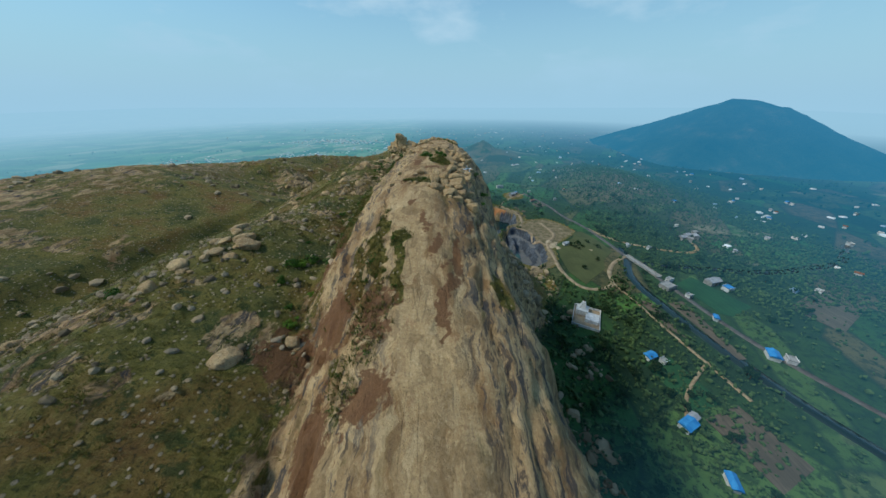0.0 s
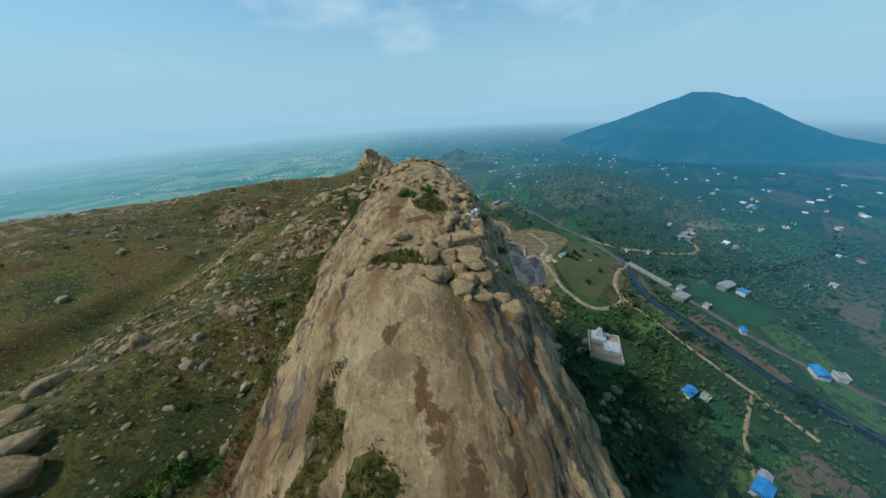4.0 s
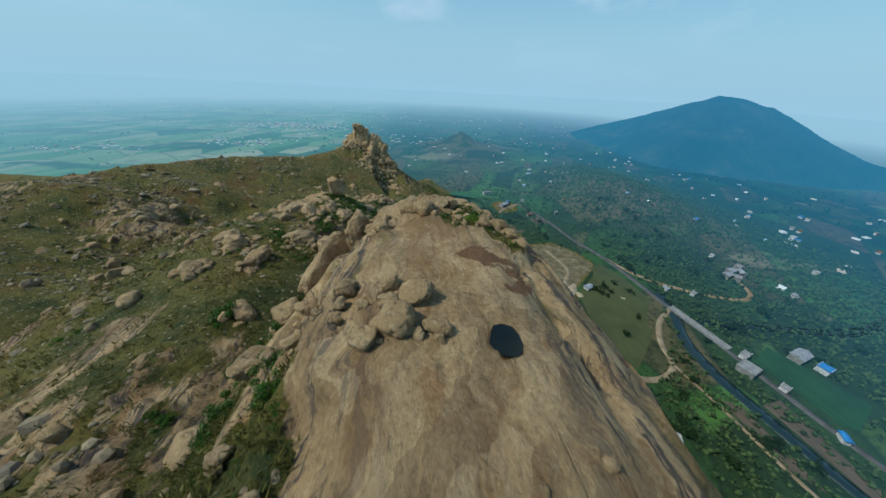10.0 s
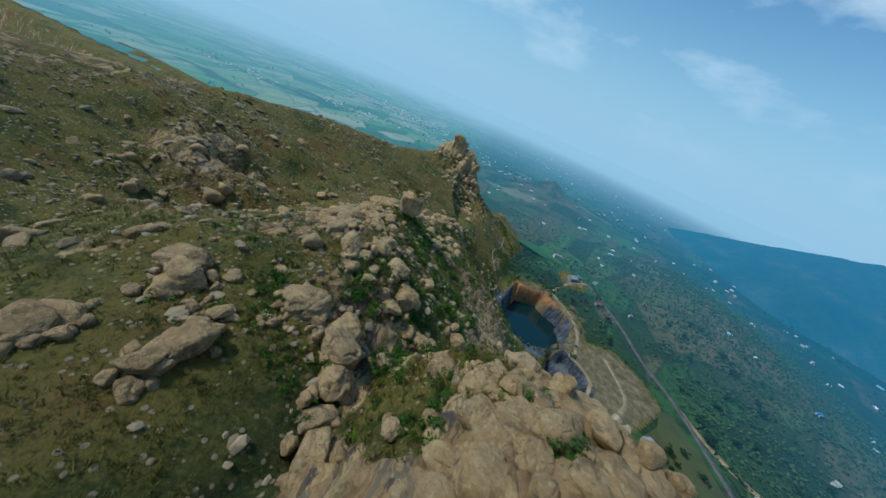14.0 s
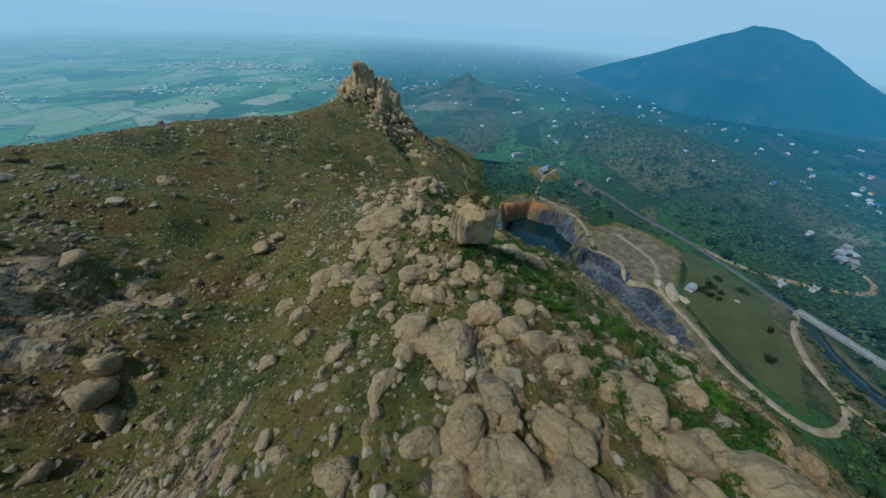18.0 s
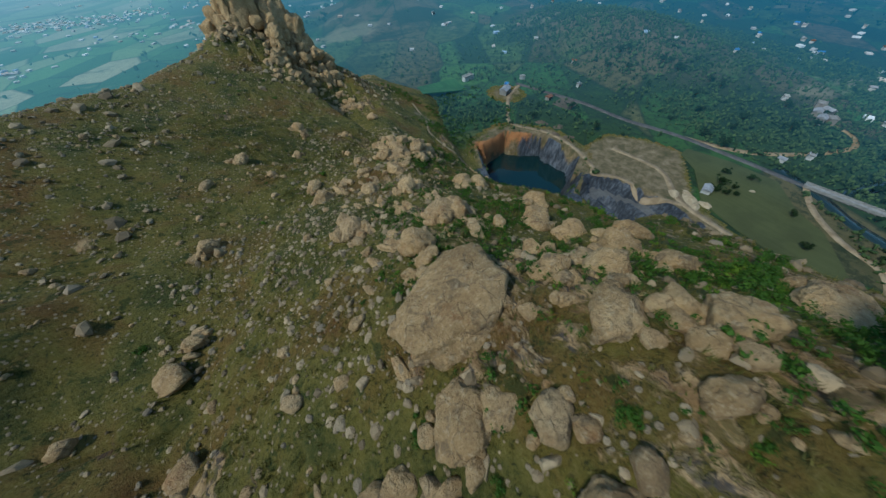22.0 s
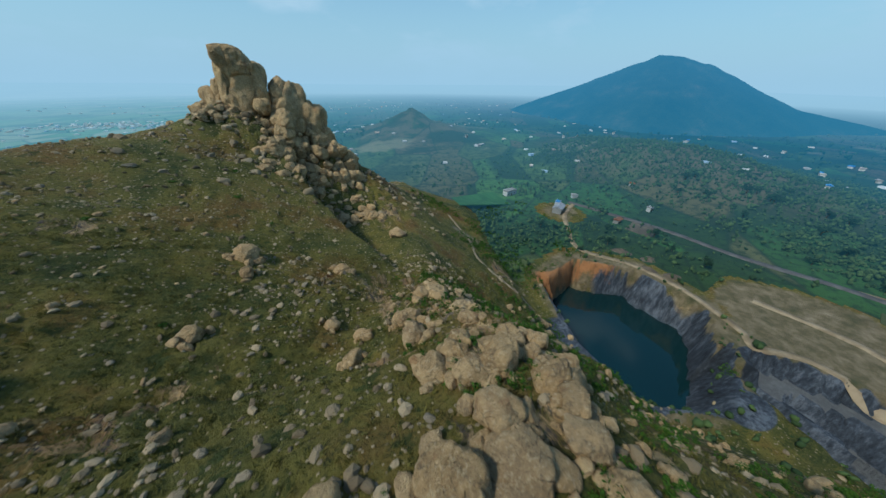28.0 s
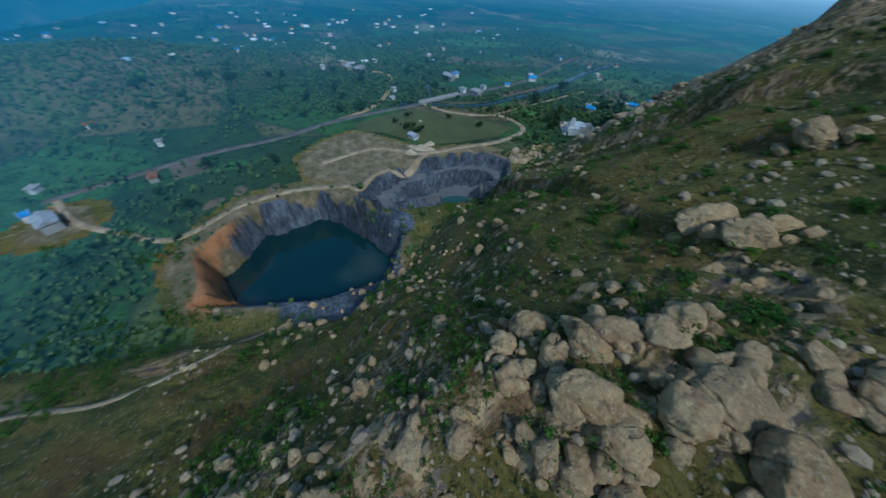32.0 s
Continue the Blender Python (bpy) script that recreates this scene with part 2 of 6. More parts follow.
# ---------- materials ----------
class Nodes:
    """A node material, built by short calls."""

    def __init__(self, name):
        self.m = bpy.data.materials.new(name)
        self.m.use_nodes = True
        self.t = self.m.node_tree
        self.t.nodes.clear()
        self.out = self.t.nodes.new("ShaderNodeOutputMaterial")

    def n(self, kind, ins=None, operation="", feature="", interpolation_type="", data_type="", attribute_name=""):
        node = self.t.nodes.new(kind)
        if operation:
            node.operation = operation
        if feature:
            node.feature = feature
        if interpolation_type:
            node.interpolation_type = interpolation_type
        if data_type:
            node.data_type = data_type
        if attribute_name:
            node.attribute_name = attribute_name
        for k, v in (ins or {}).items():
            if isinstance(v, bpy.types.NodeSocket):
                self.t.links.new(v, node.inputs[k])
            else:
                node.inputs[k].default_value = v
        return node

    def pos(self):
        return self.n("ShaderNodeNewGeometry").outputs["Position"]

    def local(self):
        """Object coordinates, shifted by each object's random number."""
        o = self.n("ShaderNodeTexCoord").outputs["Object"]
        r = self.n("ShaderNodeObjectInfo").outputs["Random"]
        s = self.n("ShaderNodeMath", {0: r, 1: 57.0}, operation='MULTIPLY').outputs[0]
        return self.n("ShaderNodeVectorMath", {0: o, 1: s}, operation='ADD').outputs[0]

    def scaled(self, vec, sx, sy, sz, rz=0.0):
        return self.n("ShaderNodeMapping", {"Vector": vec, "Scale": (sx, sy, sz), "Rotation": (0, 0, rz)}).outputs[0]

    def noise(self, vec, scale, detail=5, rough=0.55, distort=0.0):
        return self.n("ShaderNodeTexNoise", {"Vector": vec, "Scale": scale, "Detail": detail, "Roughness": rough, "Distortion": distort}).outputs["Fac"]

    def voronoi(self, vec, scale, feature='F1', out="Distance"):
        return self.n("ShaderNodeTexVoronoi", {"Vector": vec, "Scale": scale}, feature=feature).outputs[out]

    def step(self, v, a, b):
        return self.n("ShaderNodeMapRange", {"Value": v, "From Min": a, "From Max": b}, interpolation_type='SMOOTHSTEP').outputs[0]

    def ramp(self, v, *stops):
        node = self.n("ShaderNodeValToRGB", {"Fac": v})
        e = node.color_ramp.elements
        while len(e) < len(stops):
            e.new(0.5)
        for k, (p, c) in enumerate(stops):
            e[k].position, e[k].color = p, (*c, 1)
        return node.outputs[0]

    def mix(self, f, a, b):
        full = lambda c: (*c, 1) if isinstance(c, tuple) else c
        return self.n("ShaderNodeMix", {"Factor": f, "A": full(a), "B": full(b)}, data_type='RGBA').outputs["Result"]

    def math(self, op, a, b=0.0):
        return self.n("ShaderNodeMath", {0: a, 1: b}, operation=op).outputs[0]

    def attr(self, name):
        return self.n("ShaderNodeAttribute", attribute_name=name).outputs["Fac"]

    def bump(self, h, strength, dist, under=None):
        ins = {"Height": h, "Strength": strength, "Distance": dist}
        if under is not None:
            ins["Normal"] = under
        return self.n("ShaderNodeBump", ins).outputs[0]

    def surface(self, colour, rough=0.9, normal=None, metal=0.0, spec=0.3):
        full = (*colour, 1) if isinstance(colour, tuple) else colour
        ins = {"Base Color": full, "Roughness": rough, "Metallic": metal, "Specular IOR Level": spec}
        if normal is not None:
            ins["Normal"] = normal
        s = self.n("ShaderNodeBsdfPrincipled", ins)
        self.t.links.new(s.outputs[0], self.out.inputs["Surface"])
        return s

    def haze_glow(self, shader, near, far, most, lo=(0.028, 0.185, 0.325), hi=(0.37, 0.58, 0.72), west=(0.12, 0.34, 0.42), base=0.0):
        """Aerial haze painted in as emission, thickening between two ranges from the hill."""
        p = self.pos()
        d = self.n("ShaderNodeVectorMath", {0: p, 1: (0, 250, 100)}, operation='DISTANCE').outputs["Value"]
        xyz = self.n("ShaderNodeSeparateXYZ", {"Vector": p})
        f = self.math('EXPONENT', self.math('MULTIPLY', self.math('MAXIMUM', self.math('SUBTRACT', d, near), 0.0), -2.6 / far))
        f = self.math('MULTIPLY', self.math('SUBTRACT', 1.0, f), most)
        # the painted haze is paler in the west, towards the sun
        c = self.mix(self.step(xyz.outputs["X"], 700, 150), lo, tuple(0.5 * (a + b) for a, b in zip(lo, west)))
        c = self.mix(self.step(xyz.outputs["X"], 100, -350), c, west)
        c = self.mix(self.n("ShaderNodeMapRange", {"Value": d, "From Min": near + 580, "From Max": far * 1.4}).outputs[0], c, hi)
        # low slopes sink into a painted band of haze
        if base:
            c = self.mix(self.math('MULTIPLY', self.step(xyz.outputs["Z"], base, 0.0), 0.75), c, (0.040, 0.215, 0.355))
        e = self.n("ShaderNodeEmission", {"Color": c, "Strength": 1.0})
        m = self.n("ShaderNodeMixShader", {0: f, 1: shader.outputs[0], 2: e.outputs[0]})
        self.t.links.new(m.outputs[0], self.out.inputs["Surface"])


def rock_colour(k, p, lift=1.0):
    """Weathered granite gneiss: tan, with pale grain, rusty and black stains."""
    a = k.noise(p, 0.16, 7, 0.65)
    c = k.ramp(a, (0.28, (0.21 * lift, 0.128 * lift, 0.052 * lift)), (0.5, (0.39 * lift, 0.255 * lift, 0.115 * lift)), (0.72, (0.52 * lift, 0.36 * lift, 0.175 * lift)))
    g = k.noise(p, 2.2, 5, 0.75)
    c = k.mix(k.math('MULTIPLY', k.step(g, 0.50, 0.70), 0.55), c, (0.62 * lift, 0.46 * lift, 0.25 * lift))
    c = k.mix(k.math('MULTIPLY', k.step(g, 0.46, 0.30), 0.6), c, (0.13 * lift, 0.088 * lift, 0.048 * lift))
    rust = k.math('MULTIPLY', k.step(k.noise(k.scaled(p, 1, 1, 0.4), 0.3, 6, 0.65), 0.56, 0.72), 0.6)
    c = k.mix(rust, c, (0.25, 0.105, 0.036))
    return c


def make_rock():
    k = Nodes("boulder_rock")
    r = k.math('FRACT', k.math('ADD', k.n("ShaderNodeObjectInfo").outputs["Random"], k.n("ShaderNodeNewGeometry").outputs["Random Per Island"]))
    p = k.n("ShaderNodeVectorMath", {0: k.pos(), 1: k.math('MULTIPLY', r, 57.0)}, operation='ADD').outputs[0]
    c = rock_colour(k, p, 1.15)
    c = k.mix(k.math('MULTIPLY', k.step(r, 0.55, 1.0), 0.45), c, k.mix(0.5, c, (0.34, 0.26, 0.165)))
    dark = k.math('MULTIPLY', k.step(k.noise(k.scaled(p, 1.0, 1.0, 0.3), 0.5, 7, 0.72, 0.8), 0.52, 0.66), 0.6)
    c = k.mix(dark, c, (0.10, 0.076, 0.050))
    speck = k.step(k.noise(p, 6.5, 3, 0.7), 0.58, 0.70)
    c = k.mix(k.math('MULTIPLY', speck, 0.45), c, (0.075, 0.060, 0.042))
    c = k.mix(k.math('MULTIPLY', k.step(k.noise(p, 1.4, 6, 0.72), 0.54, 0.64), 0.5), c, (0.60, 0.46, 0.27))
    crack = k.voronoi(k.scaled(k.n("ShaderNodeVectorMath", {0: p, 1: k.n("ShaderNodeTexNoise", {"Vector": p, "Scale": 0.5, "Detail": 3.0}).outputs["Color"]}, operation='ADD').outputs[0], 1, 1, 0.7), 0.42, 'DISTANCE_TO_EDGE')
    line = k.math('MAXIMUM', k.step(crack, 0.0, 0.022), k.step(k.noise(p, 0.35, 3, 0.6), 0.56, 0.50))
    c = k.mix(line, k.mix(0.4, c, (0.05, 0.038, 0.026)), c)
    h = k.math('ADD', k.noise(p, 0.7, 8, 0.66), k.math('MULTIPLY', k.noise(p, 3.6, 6, 0.72), 0.5))
    h = k.math('ADD', h, k.math('MULTIPLY', line, 0.2))
    k.surface(c, 0.9, k.bump(h, 1.0, 0.85))
    return k.m


def make_ground():
    """The hill's ground: bare rock where the attribute says so, else dry grass, red soil and low green."""
    k = Nodes("hill_ground")
    p = k.pos()
    rock = k.attr("rock")
    flank = k.attr("flank")
    soil = k.attr("soil")
    warp = k.n("ShaderNodeVectorMath", {0: p, 1: k.n("ShaderNodeVectorMath", {0: k.n("ShaderNodeTexNoise", {"Vector": p, "Scale": 0.22, "Detail": 4.0}).outputs["Color"], "Scale": 4.0}, operation='SCALE').outputs[0]}, operation='ADD').outputs[0]
    streaky = k.scaled(warp, 1.0, 0.13, 0.35, 0.10)
    edge = k.math('ADD', rock, k.math('MULTIPLY', k.math('SUBTRACT', k.noise(k.scaled(warp, 1.0, 0.4, 0.7), 0.22, 8, 0.72), 0.5), 1.6))
    rmask = k.step(edge, 0.44, 0.56)
    rc = rock_colour(k, p, 1.05)
    # grain and long joints that run with the rock
    grain = k.noise(streaky, 1.5, 7, 0.7)
    rc = k.mix(k.math('MULTIPLY', k.step(grain, 0.52, 0.72), 0.5), rc, (0.11, 0.066, 0.032))
    rc = k.mix(k.math('MULTIPLY', k.step(grain, 0.46, 0.28), 0.35), rc, (0.44, 0.33, 0.19))
    rc = k.mix(k.math('MULTIPLY', k.step(k.noise(streaky, 0.16, 7, 0.7), 0.51, 0.60), 0.65), rc, (0.19, 0.092, 0.03))
    wet = k.step(k.noise(streaky, 0.85, 8, 0.72, 0.3), 0.50, 0.58)
    rc = k.mix(k.math('MULTIPLY', wet, k.math('ADD', k.math('MULTIPLY', flank, 0.80), 0.10)), rc, (0.036, 0.036, 0.040))
    moss = k.step(k.noise(k.scaled(warp, 1, 0.2, 0.5, 0.1), 0.33, 7, 0.7), 0.56, 0.64)
    rc = k.mix(k.math('MULTIPLY', moss, k.math('ADD', k.math('MULTIPLY', flank, 0.65), 0.08)), rc, (0.085, 0.075, 0.018))
    plate = k.n("ShaderNodeSeparateColor", {"Color": k.voronoi(k.scaled(warp, 1, 0.55, 0.8, 0.2), 0.55, 'F1', "Color")}).outputs[0]
    rc = k.mix(k.math('MULTIPLY', k.step(plate, 0.45, 0.95), 0.45), rc, (0.155, 0.095, 0.042))
    rc = k.mix(k.math('MULTIPLY', k.step(plate, 0.35, 0.0), 0.30), rc, (0.50, 0.37, 0.20))
    rc = k.mix(k.math('MULTIPLY', k.step(k.noise(p, 1.0, 7, 0.78), 0.53, 0.66), 0.42), rc, (0.115, 0.074, 0.036))
    mild = k.n("ShaderNodeVectorMath", {0: p, 1: k.n("ShaderNodeTexNoise", {"Vector": k.scaled(p, 1, 0.3, 1), "Scale": 0.5, "Detail": 4.0}).outputs["Color"]}, operation='ADD').outputs[0]
    joint = k.voronoi(k.scaled(mild, 1, 0.07, 0.4, 0.12), 0.26, 'DISTANCE_TO_EDGE')
    joint = k.math('MAXIMUM', k.step(joint, 0.0, 0.03), k.step(k.noise(p, 0.14, 5, 0.65), 0.56, 0.50))
    rc = k.mix(joint, k.mix(0.3, rc, (0.035, 0.026, 0.016)), rc)
    # grass and soil
    g = k.noise(warp, 0.05, 7, 0.65)
    gc = k.ramp(g, (0.30, (0.021, 0.036, 0.006)), (0.40, (0.064, 0.068, 0.010)), (0.50, (0.138, 0.115, 0.019)), (0.60, (0.148, 0.092, 0.018)), (0.72, (0.128, 0.050, 0.013)))
    fine = k.noise(p, 1.7, 7, 0.78)
    gc = k.mix(k.math('MULTIPLY', k.step(fine, 0.50, 0.66), 0.55), gc, (0.20, 0.158, 0.050))
    gc = k.mix(k.math('MULTIPLY', k.step(fine, 0.48, 0.36), 0.85), gc, (0.016, 0.022, 0.005))
    gc = k.mix(k.math('MULTIPLY', k.step(k.noise(p, 0.30, 6, 0.7), 0.55, 0.63), 0.75), gc, (0.020, 0.038, 0.005))
    cell = k.n("ShaderNodeTexVoronoi", {"Vector": p, "Scale": 1.3})
    many = k.noise(p, 0.09, 4, 0.6)
    chosen = k.step(k.math('ADD', k.n("ShaderNodeSeparateColor", {"Color": cell.outputs["Color"]}).outputs[0], k.math('MULTIPLY', many, 0.5)), 0.96, 0.98)
    pebble = k.math('MULTIPLY', chosen, k.step(cell.outputs["Distance"], 0.36, 0.28))
    gc = k.mix(pebble, gc, k.mix(fine, (0.17, 0.12, 0.065), (0.42, 0.33, 0.21)))
    c = k.mix(rmask, gc, rc)
    sn = k.math('ADD', soil, k.math('MULTIPLY', k.math('SUBTRACT', k.noise(warp, 0.5, 7, 0.75), 0.5), 1.8))
    c = k.mix(k.math('MULTIPLY', k.step(sn, 0.44, 0.58), 0.9), c, k.mix(k.noise(p, 1.6, 5, 0.7), (0.080, 0.032, 0.012), (0.20, 0.095, 0.036)))
    # bare clay, then quarried faces
    clay = k.attr("clay")
    cn = k.noise(p, 0.16, 7, 0.68)
    cc = k.ramp(cn, (0.32, (0.075, 0.076, 0.032)), (0.47, (0.145, 0.115, 0.058)), (0.60, (0.22, 0.17, 0.098)), (0.75, (0.34, 0.275, 0.175)))
    c = k.mix(k.step(k.math('ADD', clay, k.math('MULTIPLY', k.math('SUBTRACT', k.noise(p, 0.12, 6, 0.7), 0.5), 1.3)), 0.40, 0.62), c, cc)
    pit = k.attr("pit")
    qn = k.noise(k.scaled(p, 0.6, 0.6, 0.10), 1.1, 7, 0.7)
    qn = k.math('ADD', qn, k.math('MULTIPLY', k.math('SUBTRACT', k.noise(k.scaled(p, 1, 1, 0.5), 0.07, 5, 0.6), 0.5), 0.7))
    qc = k.ramp(qn, (0.32, (0.022, 0.027, 0.034)), (0.5, (0.052, 0.062, 0.076)), (0.68, (0.14, 0.155, 0.175)))
    c = k.mix(k.step(pit, 0.35, 0.65), c, qc)
    floor = k.attr("floor")
    c = k.mix(k.math('MULTIPLY', k.step(k.math('ADD', floor, k.math('MULTIPLY', k.math('SUBTRACT', cn, 0.5), 0.9)), 0.4, 0.6), 0.85), c, k.mix(qn, (0.07, 0.072, 0.072), (0.20, 0.195, 0.18)))
    red = k.attr("red")
    c = k.mix(k.step(k.math('ADD', red, k.math('MULTIPLY', k.math('SUBTRACT', cn, 0.5), 0.8)), 0.35, 0.7), c, k.mix(cn, (0.26, 0.10, 0.034), (0.48, 0.23, 0.09)))
    hr = k.math('ADD', k.math('ADD', k.noise(p, 0.9, 8, 0.72), k.math('MULTIPLY', grain, 0.5)), k.math('MULTIPLY', plate, 0.3))
    hr = k.math('ADD', hr, k.math('MULTIPLY', joint, 0.12))
    hg = k.math('ADD', k.noise(p, 2.4, 6, 0.75), k.math('MULTIPLY', pebble, 0.4))
    bh = k.n("ShaderNodeMix", {"Factor": rmask, "A": hg, "B": hr}).outputs["Result"]
    k.surface(c, 0.93, k.bump(bh, 0.85, 0.7))
    return k.m


def make_plain():
    """Irrigated plain: a patchwork of plots under scrub and trees."""
    k = Nodes("plain_fields")
    p = k.scaled(k.pos(), 1, 1, 0.0, 0.5)
    cell = k.voronoi(k.scaled(p, 1, 0.55, 1), 0.019, 'F1', "Color")
    v = k.n("ShaderNodeSeparateColor", {"Color": cell}).outputs[0]
    c = k.ramp(v, (0.0, (0.020, 0.042, 0.012)), (0.3, (0.030, 0.064, 0.016)), (0.5, (0.046, 0.120, 0.024)), (0.66, (0.100, 0.098, 0.034)), (0.82, (0.120, 0.085, 0.045)), (0.95, (0.07, 0.155, 0.030)))
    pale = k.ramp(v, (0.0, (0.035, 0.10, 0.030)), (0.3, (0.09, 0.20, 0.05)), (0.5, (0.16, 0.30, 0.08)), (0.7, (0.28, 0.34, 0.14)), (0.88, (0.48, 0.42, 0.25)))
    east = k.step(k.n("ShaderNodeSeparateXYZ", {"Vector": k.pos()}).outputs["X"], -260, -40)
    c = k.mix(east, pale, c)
    less = k.math('ADD', k.math('MULTIPLY', east, 0.7), 0.3)
    w = k.noise(k.pos(), 0.012, 6, 0.65)
    c = k.mix(k.math('MULTIPLY', k.math('MULTIPLY', k.step(w, 0.48, 0.62), less), 0.7), c, (0.014, 0.032, 0.012))
    c = k.mix(k.math('MULTIPLY', k.step(k.noise(k.pos(), 0.16, 7, 0.75), 0.48, 0.58), k.math('MULTIPLY', less, 0.7)), c, (0.010, 0.024, 0.010))
    # the low hills that stand in the plain are brown and stony
    high = k.step(k.n("ShaderNodeSeparateXYZ", {"Vector": k.pos()}).outputs["Z"], 10, 24)
    stony = k.mix(k.noise(k.pos(), 0.05, 7, 0.7), (0.035, 0.040, 0.018), (0.21, 0.145, 0.085))
    c = k.mix(k.math('MULTIPLY', high, k.step(k.noise(k.pos(), 0.03, 6, 0.7), 0.38, 0.58)), c, stony)
    row = k.voronoi(k.scaled(p, 1, 0.55, 1), 0.019, 'DISTANCE_TO_EDGE')
    c = k.mix(k.math('MULTIPLY', k.step(row, 0.035, 0.0), 0.7), c, (0.014, 0.030, 0.014))
    # long belts of palms and groves between the plots
    belt = k.noise(k.scaled(k.pos(), 0.35, 1.0, 0.0, 0.25), 0.011, 6, 0.62)
    c = k.mix(k.math('MULTIPLY', k.step(belt, 0.54, 0.60), 0.85), c, (0.012, 0.030, 0.012))
    bare = k.noise(k.scaled(k.pos(), 0.5, 1.0, 0.0, 0.1), 0.009, 5, 0.6)
    c = k.mix(k.math('MULTIPLY', k.step(bare, 0.60, 0.66), 0.6), c, (0.30, 0.25, 0.15))
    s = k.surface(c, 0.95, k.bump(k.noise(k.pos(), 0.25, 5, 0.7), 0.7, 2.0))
    return k, s


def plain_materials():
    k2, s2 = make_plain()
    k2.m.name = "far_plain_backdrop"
    # haze painted over the plots as emission that grows with distance
    k2.haze_glow(s2, 200, 1650, 0.97)
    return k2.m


def simple(name, a, b, scale=1.0, rough=0.85, bump=0.3, dist=0.05, metal=0.0, spec=0.3):
    """A plain surface in two tones, blotched and slightly uneven."""
    k = Nodes(name)
    p = k.local()
    n = k.noise(p, scale, 6, 0.65)
    c = k.mix(k.step(n, 0.35, 0.65), a, b)
    k.surface(c, rough, k.bump(k.noise(p, scale * 4, 4, 0.6), bump, dist), metal, spec)
    return k.m


def make_leaf(name, dark, light, far=False):
    k = Nodes(name)
    r = k.n("ShaderNodeNewGeometry").outputs["Random Per Island"]
    o = k.n("ShaderNodeObjectInfo").outputs["Random"]
    v = k.math('ADD', k.math('MULTIPLY', r, 0.7), k.math('MULTIPLY', o, 0.3))
    s = k.surface(k.mix(v, dark, light), 0.7, None, 0.0, 0.25)
    tr = k.n("ShaderNodeBsdfTranslucent", {"Color": k.mix(v, dark, light)})
    m = k.n("ShaderNodeMixShader", {0: 0.3, 1: s.outputs[0], 2: tr.outputs[0]})
    k.t.links.new(m.outputs[0], k.out.inputs["Surface"])
    # far leaves get the painted haze emission too
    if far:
        k.haze_glow(m, 200, 1650, 0.97)
    return k.m


def make_water(name, colour, rough=0.06):
    k = Nodes(name)
    p = k.pos()
    n = k.noise(p, 0.05, 4, 0.5)
    k.surface(k.mix(n, colour, tuple(v * 0.7 for v in colour)), rough, k.bump(k.noise(p, 0.8, 4, 0.6), 0.12, 0.08), 0.0, 0.5)
    return k.m


ROCK = make_rock()
GROUND = make_ground()
FAR = plain_materials()
def make_stone():
    k = Nodes("loose_stone")
    p = k.pos()
    r = k.n("ShaderNodeNewGeometry").outputs["Random Per Island"]
    c = k.ramp(r, (0.0, (0.13, 0.095, 0.052)), (0.4, (0.25, 0.185, 0.104)), (0.8, (0.38, 0.29, 0.17)), (1.0, (0.20, 0.16, 0.108)))
    c = k.mix(k.math('MULTIPLY', k.step(k.noise(p, 3.0, 5, 0.7), 0.52, 0.66), 0.5), c, (0.13, 0.10, 0.065))
    k.surface(c, 0.92, k.bump(k.noise(p, 3.5, 6, 0.7), 0.7, 0.2))
    return k.m


STONE = make_stone()
GREY_ROCK = simple("quarry_stone", (0.14, 0.15, 0.165), (0.27, 0.28, 0.30), 0.5, 0.9, 0.6, 0.2)
LEAF = make_leaf("shrub_leaf", (0.020, 0.056, 0.005), (0.078, 0.160, 0.014))
LIME = make_leaf("lime_leaf", (0.055, 0.120, 0.007), (0.16, 0.25, 0.018))
# leaf of the plain's trees, distance haze painted in
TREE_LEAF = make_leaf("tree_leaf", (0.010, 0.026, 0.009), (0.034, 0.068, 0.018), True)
GRASS = make_leaf("dry_grass", (0.027, 0.040, 0.005), (0.205, 0.170, 0.036))
BARK = simple("bark", (0.06, 0.045, 0.03), (0.12, 0.09, 0.06), 3.0)
WATER = make_water("quarry_water", (0.005, 0.026, 0.028))
POOLWATER = make_water("pool_water", (0.008, 0.010, 0.004), 0.10)
RIVERWATER = make_water("river_water", (0.018, 0.040, 0.042), 0.22)
GREENWATER = make_water("pit_water", (0.03, 0.075, 0.058))
ASPHALT = simple("asphalt", (0.075, 0.075, 0.075), (0.12, 0.12, 0.115), 0.2)
DIRT = simple("dirt_track", (0.20, 0.145, 0.082), (0.34, 0.26, 0.16), 0.15)
CONCRETE = simple("concrete", (0.20, 0.20, 0.19), (0.30, 0.30, 0.28), 0.3)
WHITE = simple("white_paint", (0.40, 0.40, 0.38), (0.62, 0.62, 0.60), 0.4, 0.7)
BLUE = simple("blue_sheet", (0.03, 0.17, 0.42), (0.06, 0.26, 0.52), 0.3, 0.45)
TILE = simple("clay_tile", (0.15, 0.075, 0.05), (0.24, 0.12, 0.08), 0.5)
GREYROOF = simple("grey_roof_sheet", (0.22, 0.23, 0.24), (0.34, 0.35, 0.36), 0.4, 0.6)
GLASS_DARK = simple("dark_window", (0.02, 0.025, 0.03), (0.03, 0.035, 0.04), 1.0, 0.2)
DOORWOOD = simple("door_wood", (0.10, 0.06, 0.035), (0.16, 0.09, 0.05), 2.0)
LIMEWASH = simple("limewash", (0.48, 0.50, 0.52), (0.72, 0.73, 0.74), 0.6, 0.8, 0.5, 0.1)


